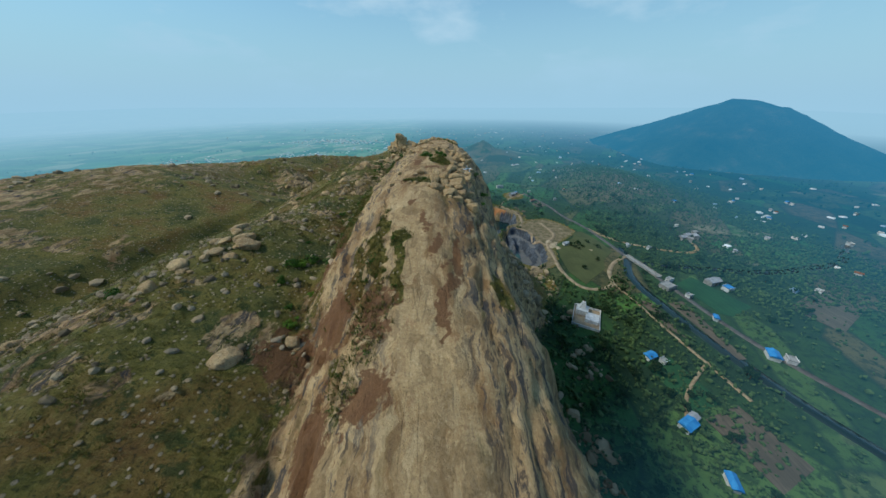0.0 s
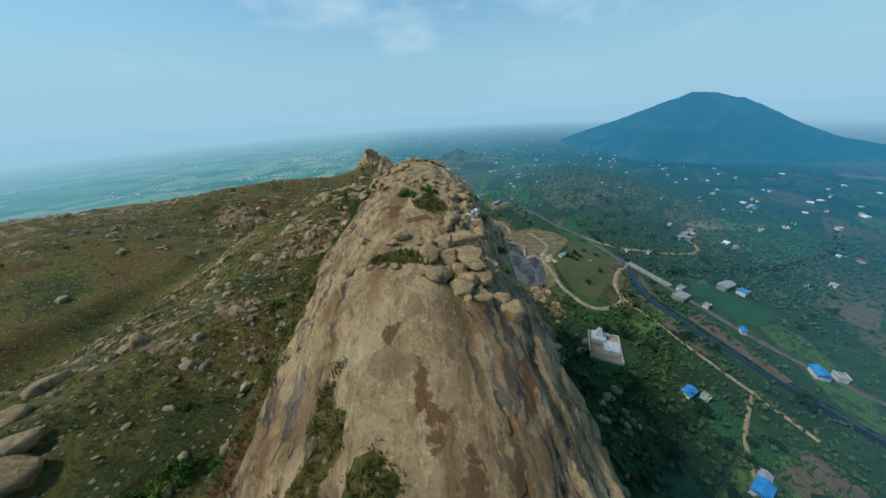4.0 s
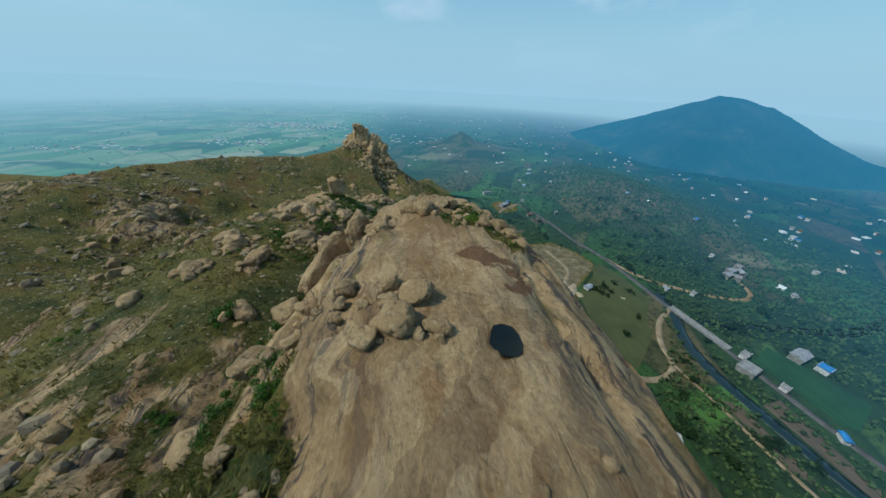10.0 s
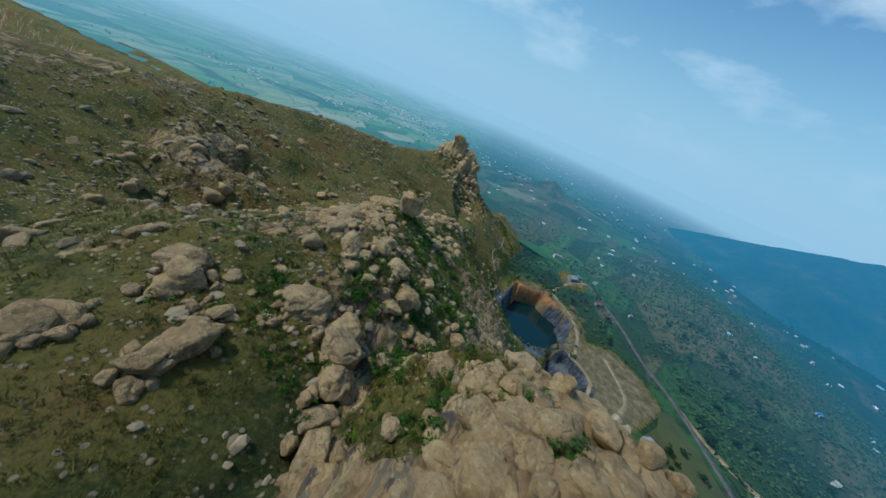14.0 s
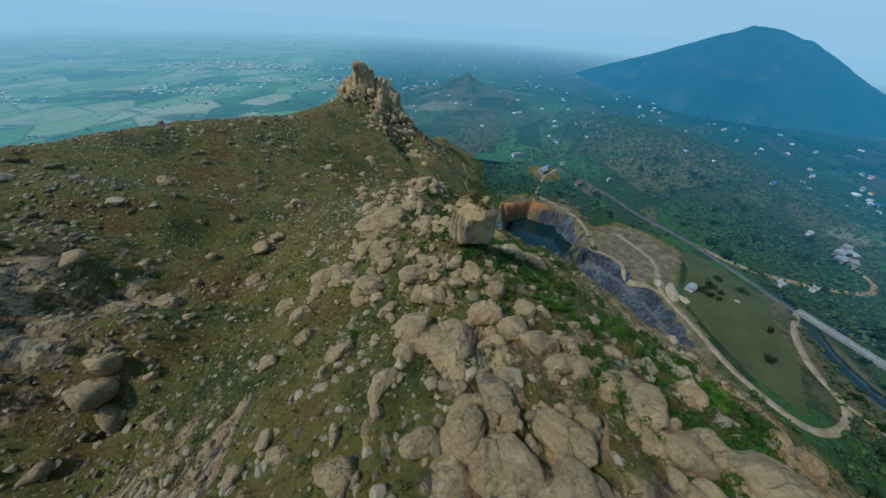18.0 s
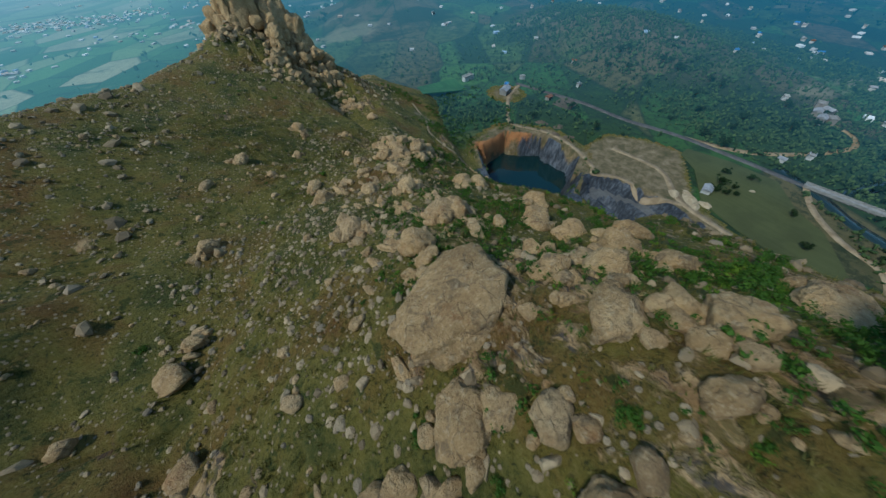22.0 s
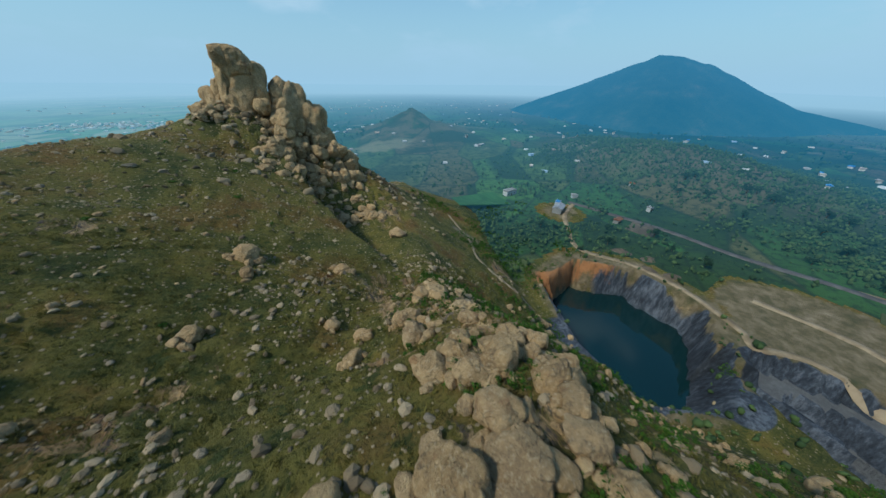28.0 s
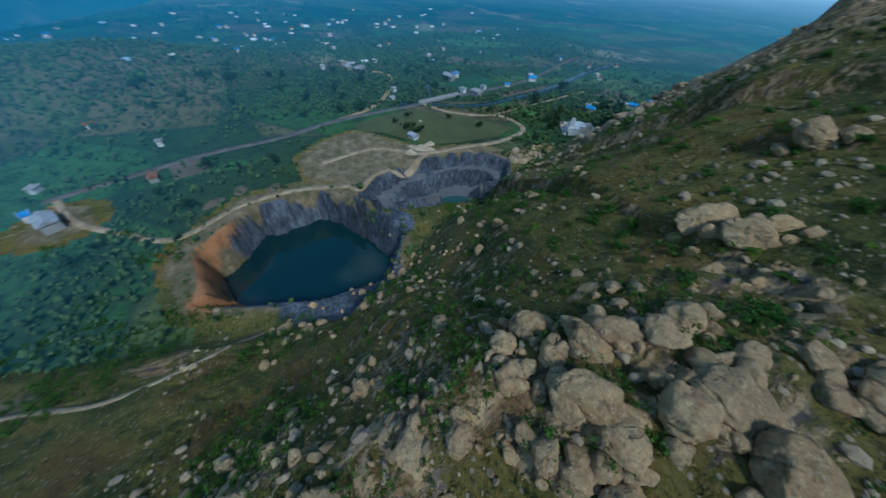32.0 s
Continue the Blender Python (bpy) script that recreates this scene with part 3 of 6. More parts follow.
# ---------- mesh helpers ----------
def mesh_np(name, verts, faces, mats, index=None, smooth=True, attrs=None):
    """A mesh from arrays: verts n x 3, faces m x 3 or m x 4."""
    verts, faces = np.asarray(verts, np.float32), np.asarray(faces, np.int32)
    me = bpy.data.meshes.new(name)
    k = faces.shape[1]
    me.vertices.add(len(verts))
    me.vertices.foreach_set("co", verts.ravel())
    me.loops.add(faces.size)
    me.loops.foreach_set("vertex_index", faces.ravel())
    me.polygons.add(len(faces))
    me.polygons.foreach_set("loop_start", np.arange(0, faces.size, k, dtype=np.int32))
    me.polygons.foreach_set("use_smooth", np.full(len(faces), smooth))
    for m in mats:
        me.materials.append(m)
    if index is not None:
        me.polygons.foreach_set("material_index", np.asarray(index, np.int32))
    for key, values in (attrs or {}).items():
        a = me.attributes.new(key, 'FLOAT', 'POINT')
        a.data.foreach_set("value", np.asarray(values, np.float32).ravel())
    me.update(calc_edges=True)
    return me


def mesh_bm(name, bm, mat, smooth=False):
    me = bpy.data.meshes.new(name)
    bmesh.ops.recalc_face_normals(bm, faces=bm.faces)
    bm.to_mesh(me)
    bm.free()
    me.materials.append(mat)
    if smooth:
        me.polygons.foreach_set("use_smooth", np.full(len(me.polygons), True))
    return me


def part(name, data, parent, label="", m=None):
    ob = new(name, data)
    ob.parent = parent
    if m is not None:
        ob.matrix_basis = m
    return tagged(ob, label)


def box(sx, sy, sz, cx=0.0, cy=0.0, cz=0.0, bevel=0.0):
    bm = bmesh.new()
    bmesh.ops.create_cube(bm, size=1.0, matrix=Matrix.Translation((cx, cy, cz)) @ Matrix.Diagonal((sx, sy, sz, 1)))
    if bevel:
        bmesh.ops.bevel(bm, geom=bm.edges[:], offset=bevel, segments=1, affect='EDGES')
    return bm


def curve(points, step):
    """A smooth line through the points, about every step metres."""
    pts = [np.array(p, float) for p in points]
    pts = [2 * pts[0] - pts[1]] + pts + [2 * pts[-1] - pts[-2]]
    out = []
    for a, b, c, d in zip(pts, pts[1:], pts[2:], pts[3:]):
        n = max(2, int(np.linalg.norm(c - b) / step))
        for i in range(n):
            t = i / n
            out.append(0.5 * (2 * b + (c - a) * t + (2 * a - 5 * b + 4 * c - d) * t * t + (3 * b - a - 3 * c + d) * t ** 3))
    out.append(pts[-2])
    return np.array(out)


# ---------- ground ----------
POOL = (-0.5, 131.5)
PAD = [(128, 372), (150, 376), (166, 356), (172, 338), (150, 318), (126, 300), (118, 318), (112, 345)]


def height(x, y):
    x, y = np.asarray(x, float), np.asarray(y, float)
    z, d, d2 = big_height(x, y)
    base = plain_height(x, y)
    hill = ease(2, 14, z - base)
    dome = ease(195, 180, y) * ease(30, 18, np.abs(d))
    cliff = ease(14, 24, d) * ease(200, 170, y) * hill
    # slabs, joints and grooves that run along the rock
    side = ease(4, 11, np.abs(d))
    groove = 1 - np.abs(fbm(x + 1.2 * fbm(x, y, 9, 2, 8), y * 0.10, 3.4, 3, 81)) * 2.4
    z = z + dome * (0.40 * fbm(x, y * 0.25, 5, 4, 11) + 0.16 * fbm(x, y, 2.2, 3, 12) - (0.18 + 1.0 * side) * ease(0.45, 0.95, groove))
    flank = ease(8, 15, -d) * ease(30, 20, -d) * ease(190, 160, y) * hill
    z = z + flank * 1.2 * blocks(x + 1.5 * fbm(x, y, 7, 2, 7), y * 0.16, 3.2, 82)
    brow = ease(150, 160, y) * ease(200, 190, y) * ease(26, 16, np.abs(d))
    z = z + brow * (1.1 * blocks(x, y, 5.5, 83) + 0.6 * blocks(x, y, 2.4, 84))
    z = z + cliff * (2.2 * fbm(x * 0.4, y, 9, 4, 13) + 1.2 * blocks(x * 0.4, y, 5, 85))
    rough = hill * (1 - dome)
    z = z + rough * (1.1 * fbm(x, y, 26, 4, 14) + 0.3 * fbm(x, y, 4, 3, 15))
    outcrop = rough * ease(0.10, 0.45, fbm(x, y, 24, 3, 19) + 0.25 * ease(14, 4, np.abs(d2)))
    z = z + outcrop * (0.9 * blocks(x, y, 4.2, 86) + 0.35)
    spur = np.exp(-((np.hypot(x + 132, (y - 250) * 0.8) / 34) ** 2))
    z = z + spur * (2.0 * fbm(x, y, 11, 4, 16) + 2.6 * blocks(x, y, 8, 87))
    tower = np.exp(-((np.hypot(x + 55, y - 500) / 40) ** 2))
    z = z + tower * (2.5 * fbm(x, y, 13, 4, 17) + 2.6 * blocks(x, y, 7, 88))
    # quarries
    s = inside(LAKE, x, y)
    wob = 1.6 * fbm(x, y, 7, 3, 18)
    z = np.where(s > -6, np.minimum(z, 6.0 - 24 * ease(-3.0, 1.2, s + wob)), z)
    bank = -15.5 + 2.3 * np.maximum(-s, 0) + wob * 0.5
    z = np.where((s > -24) & ((x < 56) | (y < 356)), np.minimum(z, bank), z)
    s2 = inside(PIT, x, y)
    bench = -8.0 * ease(-2.5, 0.6, s2 + wob) - 8.0 * ease(8.5, 10.5, s2 + wob)
    z = np.where(s2 > -6, np.minimum(z, 5.0 + bench * 1.15), z)
    z = np.where((s2 > -22) & (x < 92) & (y > 262), np.minimum(z, -12.5 + 1.7 * np.maximum(-s2, 0) + wob * 0.5), z)
    # the rain pool on the summit
    r = np.hypot((x - POOL[0]) / 1.15, (y - POOL[1]) / 1.5)
    z = z - 0.9 * ease(1.15, 0.85, r)
    return z


def axis(lo, a, b, hi, fine, mid, grow):
    """Grid lines: fine between a and b, coarser outwards."""
    out = list(np.arange(a, b + fine / 2, fine))
    s, v = fine, out[-1]
    while v < hi:
        s = min(s * 1.04, mid) if v < b + 190 else s * grow
        v += s
        out.append(v)
    s, v, low = fine, a, []
    while v > lo:
        s = min(s * 1.04, mid) if v > a - 150 else s * grow
        v -= s
        low.append(v)
    return np.array(low[::-1] + out)


gx = axis(-4700, -80, 40, 4700, 0.8, 3.0, 1.12)
gy = axis(-3600, -8, 400, 4800, 0.8, 3.0, 1.12)
X, Y = np.meshgrid(gx, gy)
Z = height(X, Y)
big, dm, dn = big_height(X, Y)
base = plain_height(X, Y)
rise = big - base
s_lake, s_pit = inside(LAKE, X, Y), inside(PIT, X, Y)
zy, zx = np.gradient(Z, gy, gx)
steep = np.hypot(zx, zy)
tower = np.exp(-((np.hypot(X + 60, Y - 506) / 42) ** 2))
spur = np.exp(-((np.hypot(X + 132, (Y - 250) * 0.8) / 30) ** 2))
rock = 0.17 + 0.30 * ease(0.75, 1.5, steep) + 0.30 * ease(0.15, 0.55, fbm(X, Y, 24, 3, 19) + 0.25 * ease(14, 4, np.abs(dn)) - 0.5 * ease(190, 215, Y) * ease(12, 22, np.abs(dn)))
rock = np.maximum(rock, ease(205, 188, Y) * np.where(dm < 0, ease(26, 17, -dm), ease(110, 60, dm)) * 0.95)
rock = np.maximum(rock, 0.46 * ease(13, 5, np.abs(dn)) * ease(190, 205, Y) * ease(400, 380, Y))
rock = np.maximum(rock, np.maximum(0.62 * tower, 0.62 * spur))
rock = np.maximum(rock, 0.50 * ease(-150, -190, X) * ease(330, 280, Y))
rock = np.maximum(rock, 0.60 * ease(22, 34, dn) * ease(95, 70, dn) * ease(182, 200, Y) * ease(290, 245, Y))
# pockets of soil and grass in the bare rock: x, y, half width, half length
TURF = [(-6, 79, 4.5, 3.5), (-1, 101, 3.6, 5.5), (0, 153, 3.5, 3), (-17.5, 126, 2.5, 8), (-14, 54, 1.8, 10), (-14, 30, 2.2, 12), (2.5, 158, 3.0, 6), (5, 151, 2.6, 5), (-13, 46, 1.2, 9), (-11, 33, 1.1, 7), (11.4, 44.5, 2, 4), (-26, 78, 4, 22), (-25, 120, 4, 20), (-17, 44, 1.5, 8), (-19, 177, 5, 7), (-10, 184, 4, 5), (-3, 169, 1.8, 4), (-9, 45, 1.2, 12)]
SOIL = [(0, 34, 1.3, 5), (-2, 50, 1.4, 4), (-19, 37, 3.5, 6), (-28, 34, 5, 8), (-27, 58, 4, 10), (-4, 57, 1.6, 5), (1, 39, 1.6, 7), (-12, 36, 4, 7), (-4, 93.5, 4, 1.6), (-10, 79, 1.5, 3), (-10, 112, 1.2, 3.5), (6, 60, 1.2, 4), (-10, 22, 3.5, 6), (-17, 18, 4, 8), (3, 48, 1.2, 7), (-8, 66, 1.3, 4), (-6, 120, 2, 3), (3, 140, 1.6, 3), (-9, 98, 1.5, 3), (1, 143, 2.5, 1.5), (-20, 36, 4, 9)]
def pockets(rows, x, y):
    best = np.zeros(np.shape(x))
    x, y = x + 1.6 * fbm(x, y, 3.5, 3, 9), y + 2.2 * fbm(x, y, 4.5, 3, 10)
    for px, py, hw, hl in rows:
        best = np.maximum(best, np.exp(-((x - px) / hw) ** 2 - ((y - py) / hl) ** 2))
    return best
rock = rock * (1 - 0.95 * ease(0.08, 0.75, pockets(TURF, X, Y)))
shoulder_rock = ease(-24, -32, X) * ease(-120, -95, X) * ease(245, 215, Y) * ease(-0.02, 0.30, fbm(X, Y, 17, 4, 23))
rock = np.maximum(rock, 0.56 * shoulder_rock)
soil = pockets(SOIL, X, Y) * 0.95
flanks = np.maximum(ease(3.5, 9, np.abs(dm)), ease(175, 195, Y))
rock = np.maximum(rock, 0.56 * ease(60, 30, Y) * ease(34, 22, -dm) * (dm < 0))
pitmask = np.maximum(ease(-3.6, -2.0, s_lake) * (1 - 0.9 * ease(400, 410, Y) * ease(98, 88, X)), ease(-4.5, -2.5, s_pit))
bankmask = ease(-11, -6, s_lake) * ((X < 56) | (Y < 356)) + 0.6 * ease(-5, -2, s_pit) * (X < 92)
rubble = bankmask + np.exp(-((np.hypot((X - 36) / 14, (Y - 372) / 30)) ** 2)) + 0.8 * np.exp(-((np.hypot((X - 70) / 13, (Y - 338) / 9)) ** 2))
pitmask = np.maximum(pitmask, ease(0.35, 0.6, rubble))
clay = np.maximum(ease(-26, -6, s_lake) * ease(0, 30, X) * 0.66, ease(-22, -5, s_pit) * ease(88, 100, X) * 0.8)
clay = np.maximum(clay, ease(-14, 2, inside(PAD, X, Y)) * 0.85)
clay = np.maximum(clay, 0.7 * np.exp(-((np.hypot((X - 128) / 20, (Y - 488) / 22)) ** 2)))
clay = np.maximum(clay, 0.7 * np.exp(-((np.hypot((X - 24) / 9, (Y - 462) / 22)) ** 2)))
red = np.exp(-((np.hypot((X - 55) / 8, (Y - 421) / 10)) ** 2)) + 0.8 * ease(3.5, 0.5, np.abs(s_lake + 2)) * ease(405, 420, Y)
floors = ease(0.55, 0.25, steep) * ease(0.5, 0.8, np.maximum(ease(0, 3, s_lake), ease(0, 3, s_pit)))
NX, NY = len(gx), len(gy)
grid = np.arange(NX * NY).reshape(NY, NX)
quads = np.stack([grid[:-1, :-1], grid[:-1, 1:], grid[1:, 1:], grid[1:, :-1]], -1).reshape(-1, 4)
mid = lambda a: 0.25 * (a[:-1, :-1] + a[1:, :-1] + a[:-1, 1:] + a[1:, 1:]).ravel()
onhill = (mid(rise) > 2.5) & (np.hypot(mid(X) - 325, mid(Y) - 540) > 1) | (mid(clay) > 0.3) | (mid(pitmask) > 0.2) | ((np.maximum(mid(s_lake), mid(s_pit)) > -45) & (mid(X) < 110) & (mid(Y) < 425))
slot = np.where(onhill, 0, 1)
ground = new("ground", mesh_np("ground", np.stack([X, Y, Z], -1).reshape(-1, 3), quads, [GROUND, FAR], slot, True,
                               {"rock": rock, "pit": pitmask, "clay": clay, "red": red, "soil": soil, "flank": flanks, "floor": floors}))
tagged(ground, "rocky granite hill with dry grass rising from a green plain", "ground", kind="structure")


def sheet(name, poly, z, mat, label, category):
    """A flat level sheet with a soft many-sided edge."""
    pts = curve(poly + poly[:1], 3.0)[:-1]
    c = pts.mean(0)
    v = [(c[0], c[1], z)] + [(p[0], p[1], z) for p in pts]
    n = len(pts)
    f = [(0, 1 + i, 1 + (i + 1) % n) for i in range(n)]
    ob = new(name, mesh_np(name, v, f, [mat], None, False))
    return tagged(ob, label, category, kind="structure")


def grown(poly, by):
    c = np.mean(poly, 0)
    return [tuple(np.array(p) + (np.array(p) - c) / np.linalg.norm(np.array(p) - c) * by) for p in poly]


sheet("water", grown(LAKE, 3.5), -15.0, WATER, "still dark green water filling a flooded quarry", "quarry lake")
sheet("water", [(85, 312), (93, 315), (97, 302), (95, 290), (89, 286), (84, 296)], -11.6, GREENWATER, "shallow milky green water on a quarry floor", "pond")
sheet("water", [(-1.8, 131.2), (-1.1, 132.9), (0.3, 132.7), (0.6, 131), (-0.1, 130.1), (-1.2, 130.3)], float(height(-0.5, 131.5)) + 0.5, POOLWATER, "small rain pool in a rock hollow", "rock pool")


def ribbon(name, points, width, mat, label, category, lift=0.3, kerb=0.0):
    """A road, track or river that lies on the ground."""
    c = curve(points, 4.0)
    t = np.gradient(c, axis=0)
    t /= np.linalg.norm(t, axis=1)[:, None]
    nrm = np.stack([t[:, 1], -t[:, 0]], 1)
    w = width * (1 + 0.12 * fbm(c[:, 0], c[:, 1], 25, 2, 21))
    rows = []
    for k, dz in ((-0.5, -0.5), (-0.46, 0), (0, 0.05), (0.46, 0), (0.5, -0.5)):
        p = c + nrm * (k * w)[:, None]
        rows.append(np.c_[p, height(c[:, 0], c[:, 1]) * 0.5 + height(p[:, 0], p[:, 1]) * 0.5 + lift + dz])
    v = np.stack(rows, 1)
    n, m = v.shape[:2]
    g = np.arange(n * m).reshape(n, m)
    f = np.stack([g[:-1, :-1], g[1:, :-1], g[1:, 1:], g[:-1, 1:]], -1).reshape(-1, 4)
    ob = new(name, mesh_np(name, v.reshape(-1, 3), f, [mat]))
    return tagged(ob, label, category, kind="structure")


ribbon("road", [(150, 500), (160, 470), (174, 430), (182, 388), (196, 349), (204, 308), (209, 271), (215, 240), (221, 200), (226, 165), (235, 132), (252, 95), (280, 40), (310, -40)], 4.4, ASPHALT, "narrow grey tarmac road between fields", "road", 0.5)
ribbon("road", [(197, 347), (214, 314), (241, 292), (280, 276), (300, 283), (305, 301), (317, 312)], 4.5, DIRT, "pale dirt road curving to a hamlet", "dirt road")
ribbon("road", [(141, 366), (147, 340), (146, 325), (130, 302), (127, 270), (125, 243), (131, 219), (140, 211), (155, 212), (167, 220), (173, 238), (188, 257), (208, 270)], 4.0, DIRT, "pale dirt road looping from the quarry to the tarmac", "dirt road")
ribbon("road", [(167, 219), (172, 193), (175, 165), (181, 130), (186, 100)], 2.2, DIRT, "straight dirt track beside a canal", "dirt track", 0.8)
ribbon("road", [(150, 495), (128, 482), (112, 463), (97, 438), (113, 412), (117, 385), (110, 356), (104, 351), (117, 338), (119, 315), (128, 300)], 3.6, DIRT, "haul road of pale dirt round the quarry rim", "dirt road")
ribbon("road", [(26, 490), (25, 468), (21, 450), (14, 430), (20, 412), (30, 402)], 1.5, DIRT, "worn footpath of pale dirt", "dirt track", 0.25)
ribbon("road", [(136, 86), (150, 104), (168, 118), (183, 128)], 1.8, DIRT, "farm track of pale dirt", "dirt track", 0.8)
ribbon("water", [(215, 290), (206, 262), (194, 240), (190, 215), (193, 190), (198, 160), (203, 138), (214, 100), (235, 50), (250, -20)], 9.0, RIVERWATER, "slow narrow river with grassy banks", "river", 0.25)
ribbon("water", [(206, 262), (240, 250), (284, 243), (317, 237), (355, 238), (386, 246), (438, 258), (500, 300)], 8.0, RIVERWATER, "slow narrow river with grassy banks", "river", 0.25)


def field(poly, mat, label):
    """A cultivated plot: a slightly raised slab."""
    c = np.mean(poly, 0)
    z = [float(height(*p)) + 0.3 for p in poly]
    bm = bmesh.new()
    top = [bm.verts.new((p[0], p[1], h)) for p, h in zip(poly, z)]
    low = [bm.verts.new((p[0], p[1], h - 0.8)) for p, h in zip(poly, z)]
    bm.faces.new(top)
    for i in range(len(poly)):
        j = (i + 1) % len(poly)
        bm.faces.new((top[i], top[j], low[j], low[i]))
    return tagged(new("field", mesh_bm("field", bm, mat)), label, "field", kind="structure")


def crop(name, a, b, turn):
    k = Nodes(name)
    p = k.scaled(k.pos(), 1, 0.05, 0, turn)
    c = k.mix(k.step(k.noise(p, 0.8, 3, 0.5), 0.4, 0.6), a, b)
    c = k.mix(k.math('MULTIPLY', k.step(k.noise(k.pos(), 0.05, 5, 0.6), 0.45, 0.65), 0.5), c, tuple(0.6 * v for v in a))
    # painted haze emission veils the farther plots
    k.haze_glow(k.surface(c, 0.95, k.bump(k.noise(k.pos(), 1.2, 4, 0.6), 0.5, 0.4)), 200, 1650, 0.97)
    return k.m


PADDY = crop("paddy", (0.018, 0.062, 0.020), (0.026, 0.080, 0.024), 0.3)
BRIGHT = crop("young_crop", (0.034, 0.105, 0.022), (0.050, 0.14, 0.030), 0.3)
MEADOW = crop("meadow_grass", (0.066, 0.076, 0.026), (0.074, 0.084, 0.030), 0.8)
FALLOW = crop("fallow_soil", (0.095, 0.070, 0.045), (0.135, 0.10, 0.065), 0.4)
field([(251, 229), (227, 218), (234, 176), (240, 172), (268, 184)], PADDY, "flooded dark green paddy field")
field([(57, 550), (102, 549), (100, 517), (48, 516)], BRIGHT, "bright green paddy field below the hill")
field([(186, 336), (196, 312), (200, 282), (180, 262), (172, 245), (140, 218), (132, 240), (134, 270), (140, 295), (168, 318), (176, 334)], MEADOW, "open grassy meadow beside the quarry")
field([(300, 184), (358, 210), (369, 184), (310, 154)], FALLOW, "ploughed brown field plots")
field([(176, 196), (186, 190), (185, 150), (178, 160)], FALLOW, "bare brown strip field")
field([(150, 445), (166, 450), (170, 432), (154, 428)], FALLOW, "bare brown plot beside the road")
field([(138, 128), (160, 132), (168, 100), (146, 92)], PADDY, "green vegetable field beside a farmhouse")
field([(150, 90), (176, 98), (184, 66), (158, 56)], FALLOW, "pale fallow plot between tracks")
field([(324, 296), (345, 304), (352, 286), (332, 278)], BRIGHT, "small bright green paddy field")
field([(200, 190), (214, 192), (212, 130), (206, 130)], FALLOW, "bare strip beside the river")


# ---------- far country ----------
def mountain():
    xs, ys = np.linspace(350, 1500, 150), np.linspace(250, 1650, 170)
    x, y = np.meshgrid(xs, ys)
    d, (c, s) = along([(640, 1260, 6, 0.36), (690, 1180, 48, 0.38), (752, 1092, 78, 0.42), (810, 1010, 122, 0.46), (863, 932, 155, 0.5), (900, 885, 149, 0.5), (934, 838, 141, 0.5), (990, 745, 88, 0.42), (1050, 660, 42, 0.36), (1150, 520, 6, 0.3), (1230, 420, 0, 0.3)], x, y)
    z = c - s * (np.sqrt(d * d + 900) - 30)
    z = z * (1 + 0.05 * fbm(x, y, 160, 4, 31)) + ease(5, 60, z) * 5 * fbm(x, y, 70, 5, 32)
    z = np.maximum(z, -25)
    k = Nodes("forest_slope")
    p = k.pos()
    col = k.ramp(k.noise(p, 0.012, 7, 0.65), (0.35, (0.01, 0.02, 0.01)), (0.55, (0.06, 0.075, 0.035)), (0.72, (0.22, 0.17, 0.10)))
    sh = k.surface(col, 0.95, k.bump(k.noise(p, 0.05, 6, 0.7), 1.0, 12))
    # blue air haze painted over the forest as emission, with a foot tint
    k.haze_glow(sh, 250, 900, 0.90, (0.034, 0.195, 0.345), (0.060, 0.25, 0.42), (0.06, 0.24, 0.40), 110.0)
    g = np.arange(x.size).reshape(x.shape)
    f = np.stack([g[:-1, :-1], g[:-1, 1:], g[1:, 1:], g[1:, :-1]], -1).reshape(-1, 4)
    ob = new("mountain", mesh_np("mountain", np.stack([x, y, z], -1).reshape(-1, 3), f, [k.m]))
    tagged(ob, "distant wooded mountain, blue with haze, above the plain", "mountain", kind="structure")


mountain()


# ---------- rocks ----------
def rock_mesh(name, seed, level, mat, flat=1.0, box=2.6, cut=0.8, rough=1.0):
    """A weathered boulder about 1 m in radius: blocky, lumpy, with worn facets and open joints."""
    rnd = random.Random(seed)
    bm = bmesh.new()
    bmesh.ops.create_icosphere(bm, subdivisions=level, radius=1.0)
    off = Vector((rnd.uniform(-50, 50), rnd.uniform(-50, 50), rnd.uniform(-50, 50)))
    cuts = []
    for _ in range(7):
        n = Vector((rnd.gauss(0, 1), rnd.gauss(0, 1), rnd.gauss(0, 0.8))).normalized()
        cuts.append((n, rnd.uniform(0.66, 0.92)))
    split = Vector((rnd.gauss(0, 1), rnd.gauss(0, 1), rnd.gauss(0, 0.4))).normalized()
    where = rnd.uniform(-0.35, 0.35)
    for v in bm.verts:
        p = v.co.copy()
        p /= (abs(p.x) ** box + abs(p.y) ** box + abs(p.z) ** box) ** (1 / box)
        for n, d in cuts:
            e = p.dot(n) - d
            if e > 0:
                p -= n * e * cut
        f = 1 + 0.20 * rough * noise.fractal(p * 0.9 + off, 1.0, 2.0, 2)
        if level > 2:
            f += 0.09 * noise.fractal(p * 2.6 + off, 0.9, 2.0, 4)
        if level > 3:
            crease = abs(noise.noise(p * 1.4 + off * 1.3))
            f -= 0.10 * rough * max(0.0, 1 - crease / 0.06)
            wavy = abs(p.dot(split) - where + 0.12 * noise.noise(p * 2 + off))
            f -= 0.13 * rough * max(0.0, 1 - wavy / 0.045)
        v.co = p * f
        v.co.z *= flat
    return mesh_bm(name, bm, mat, True)


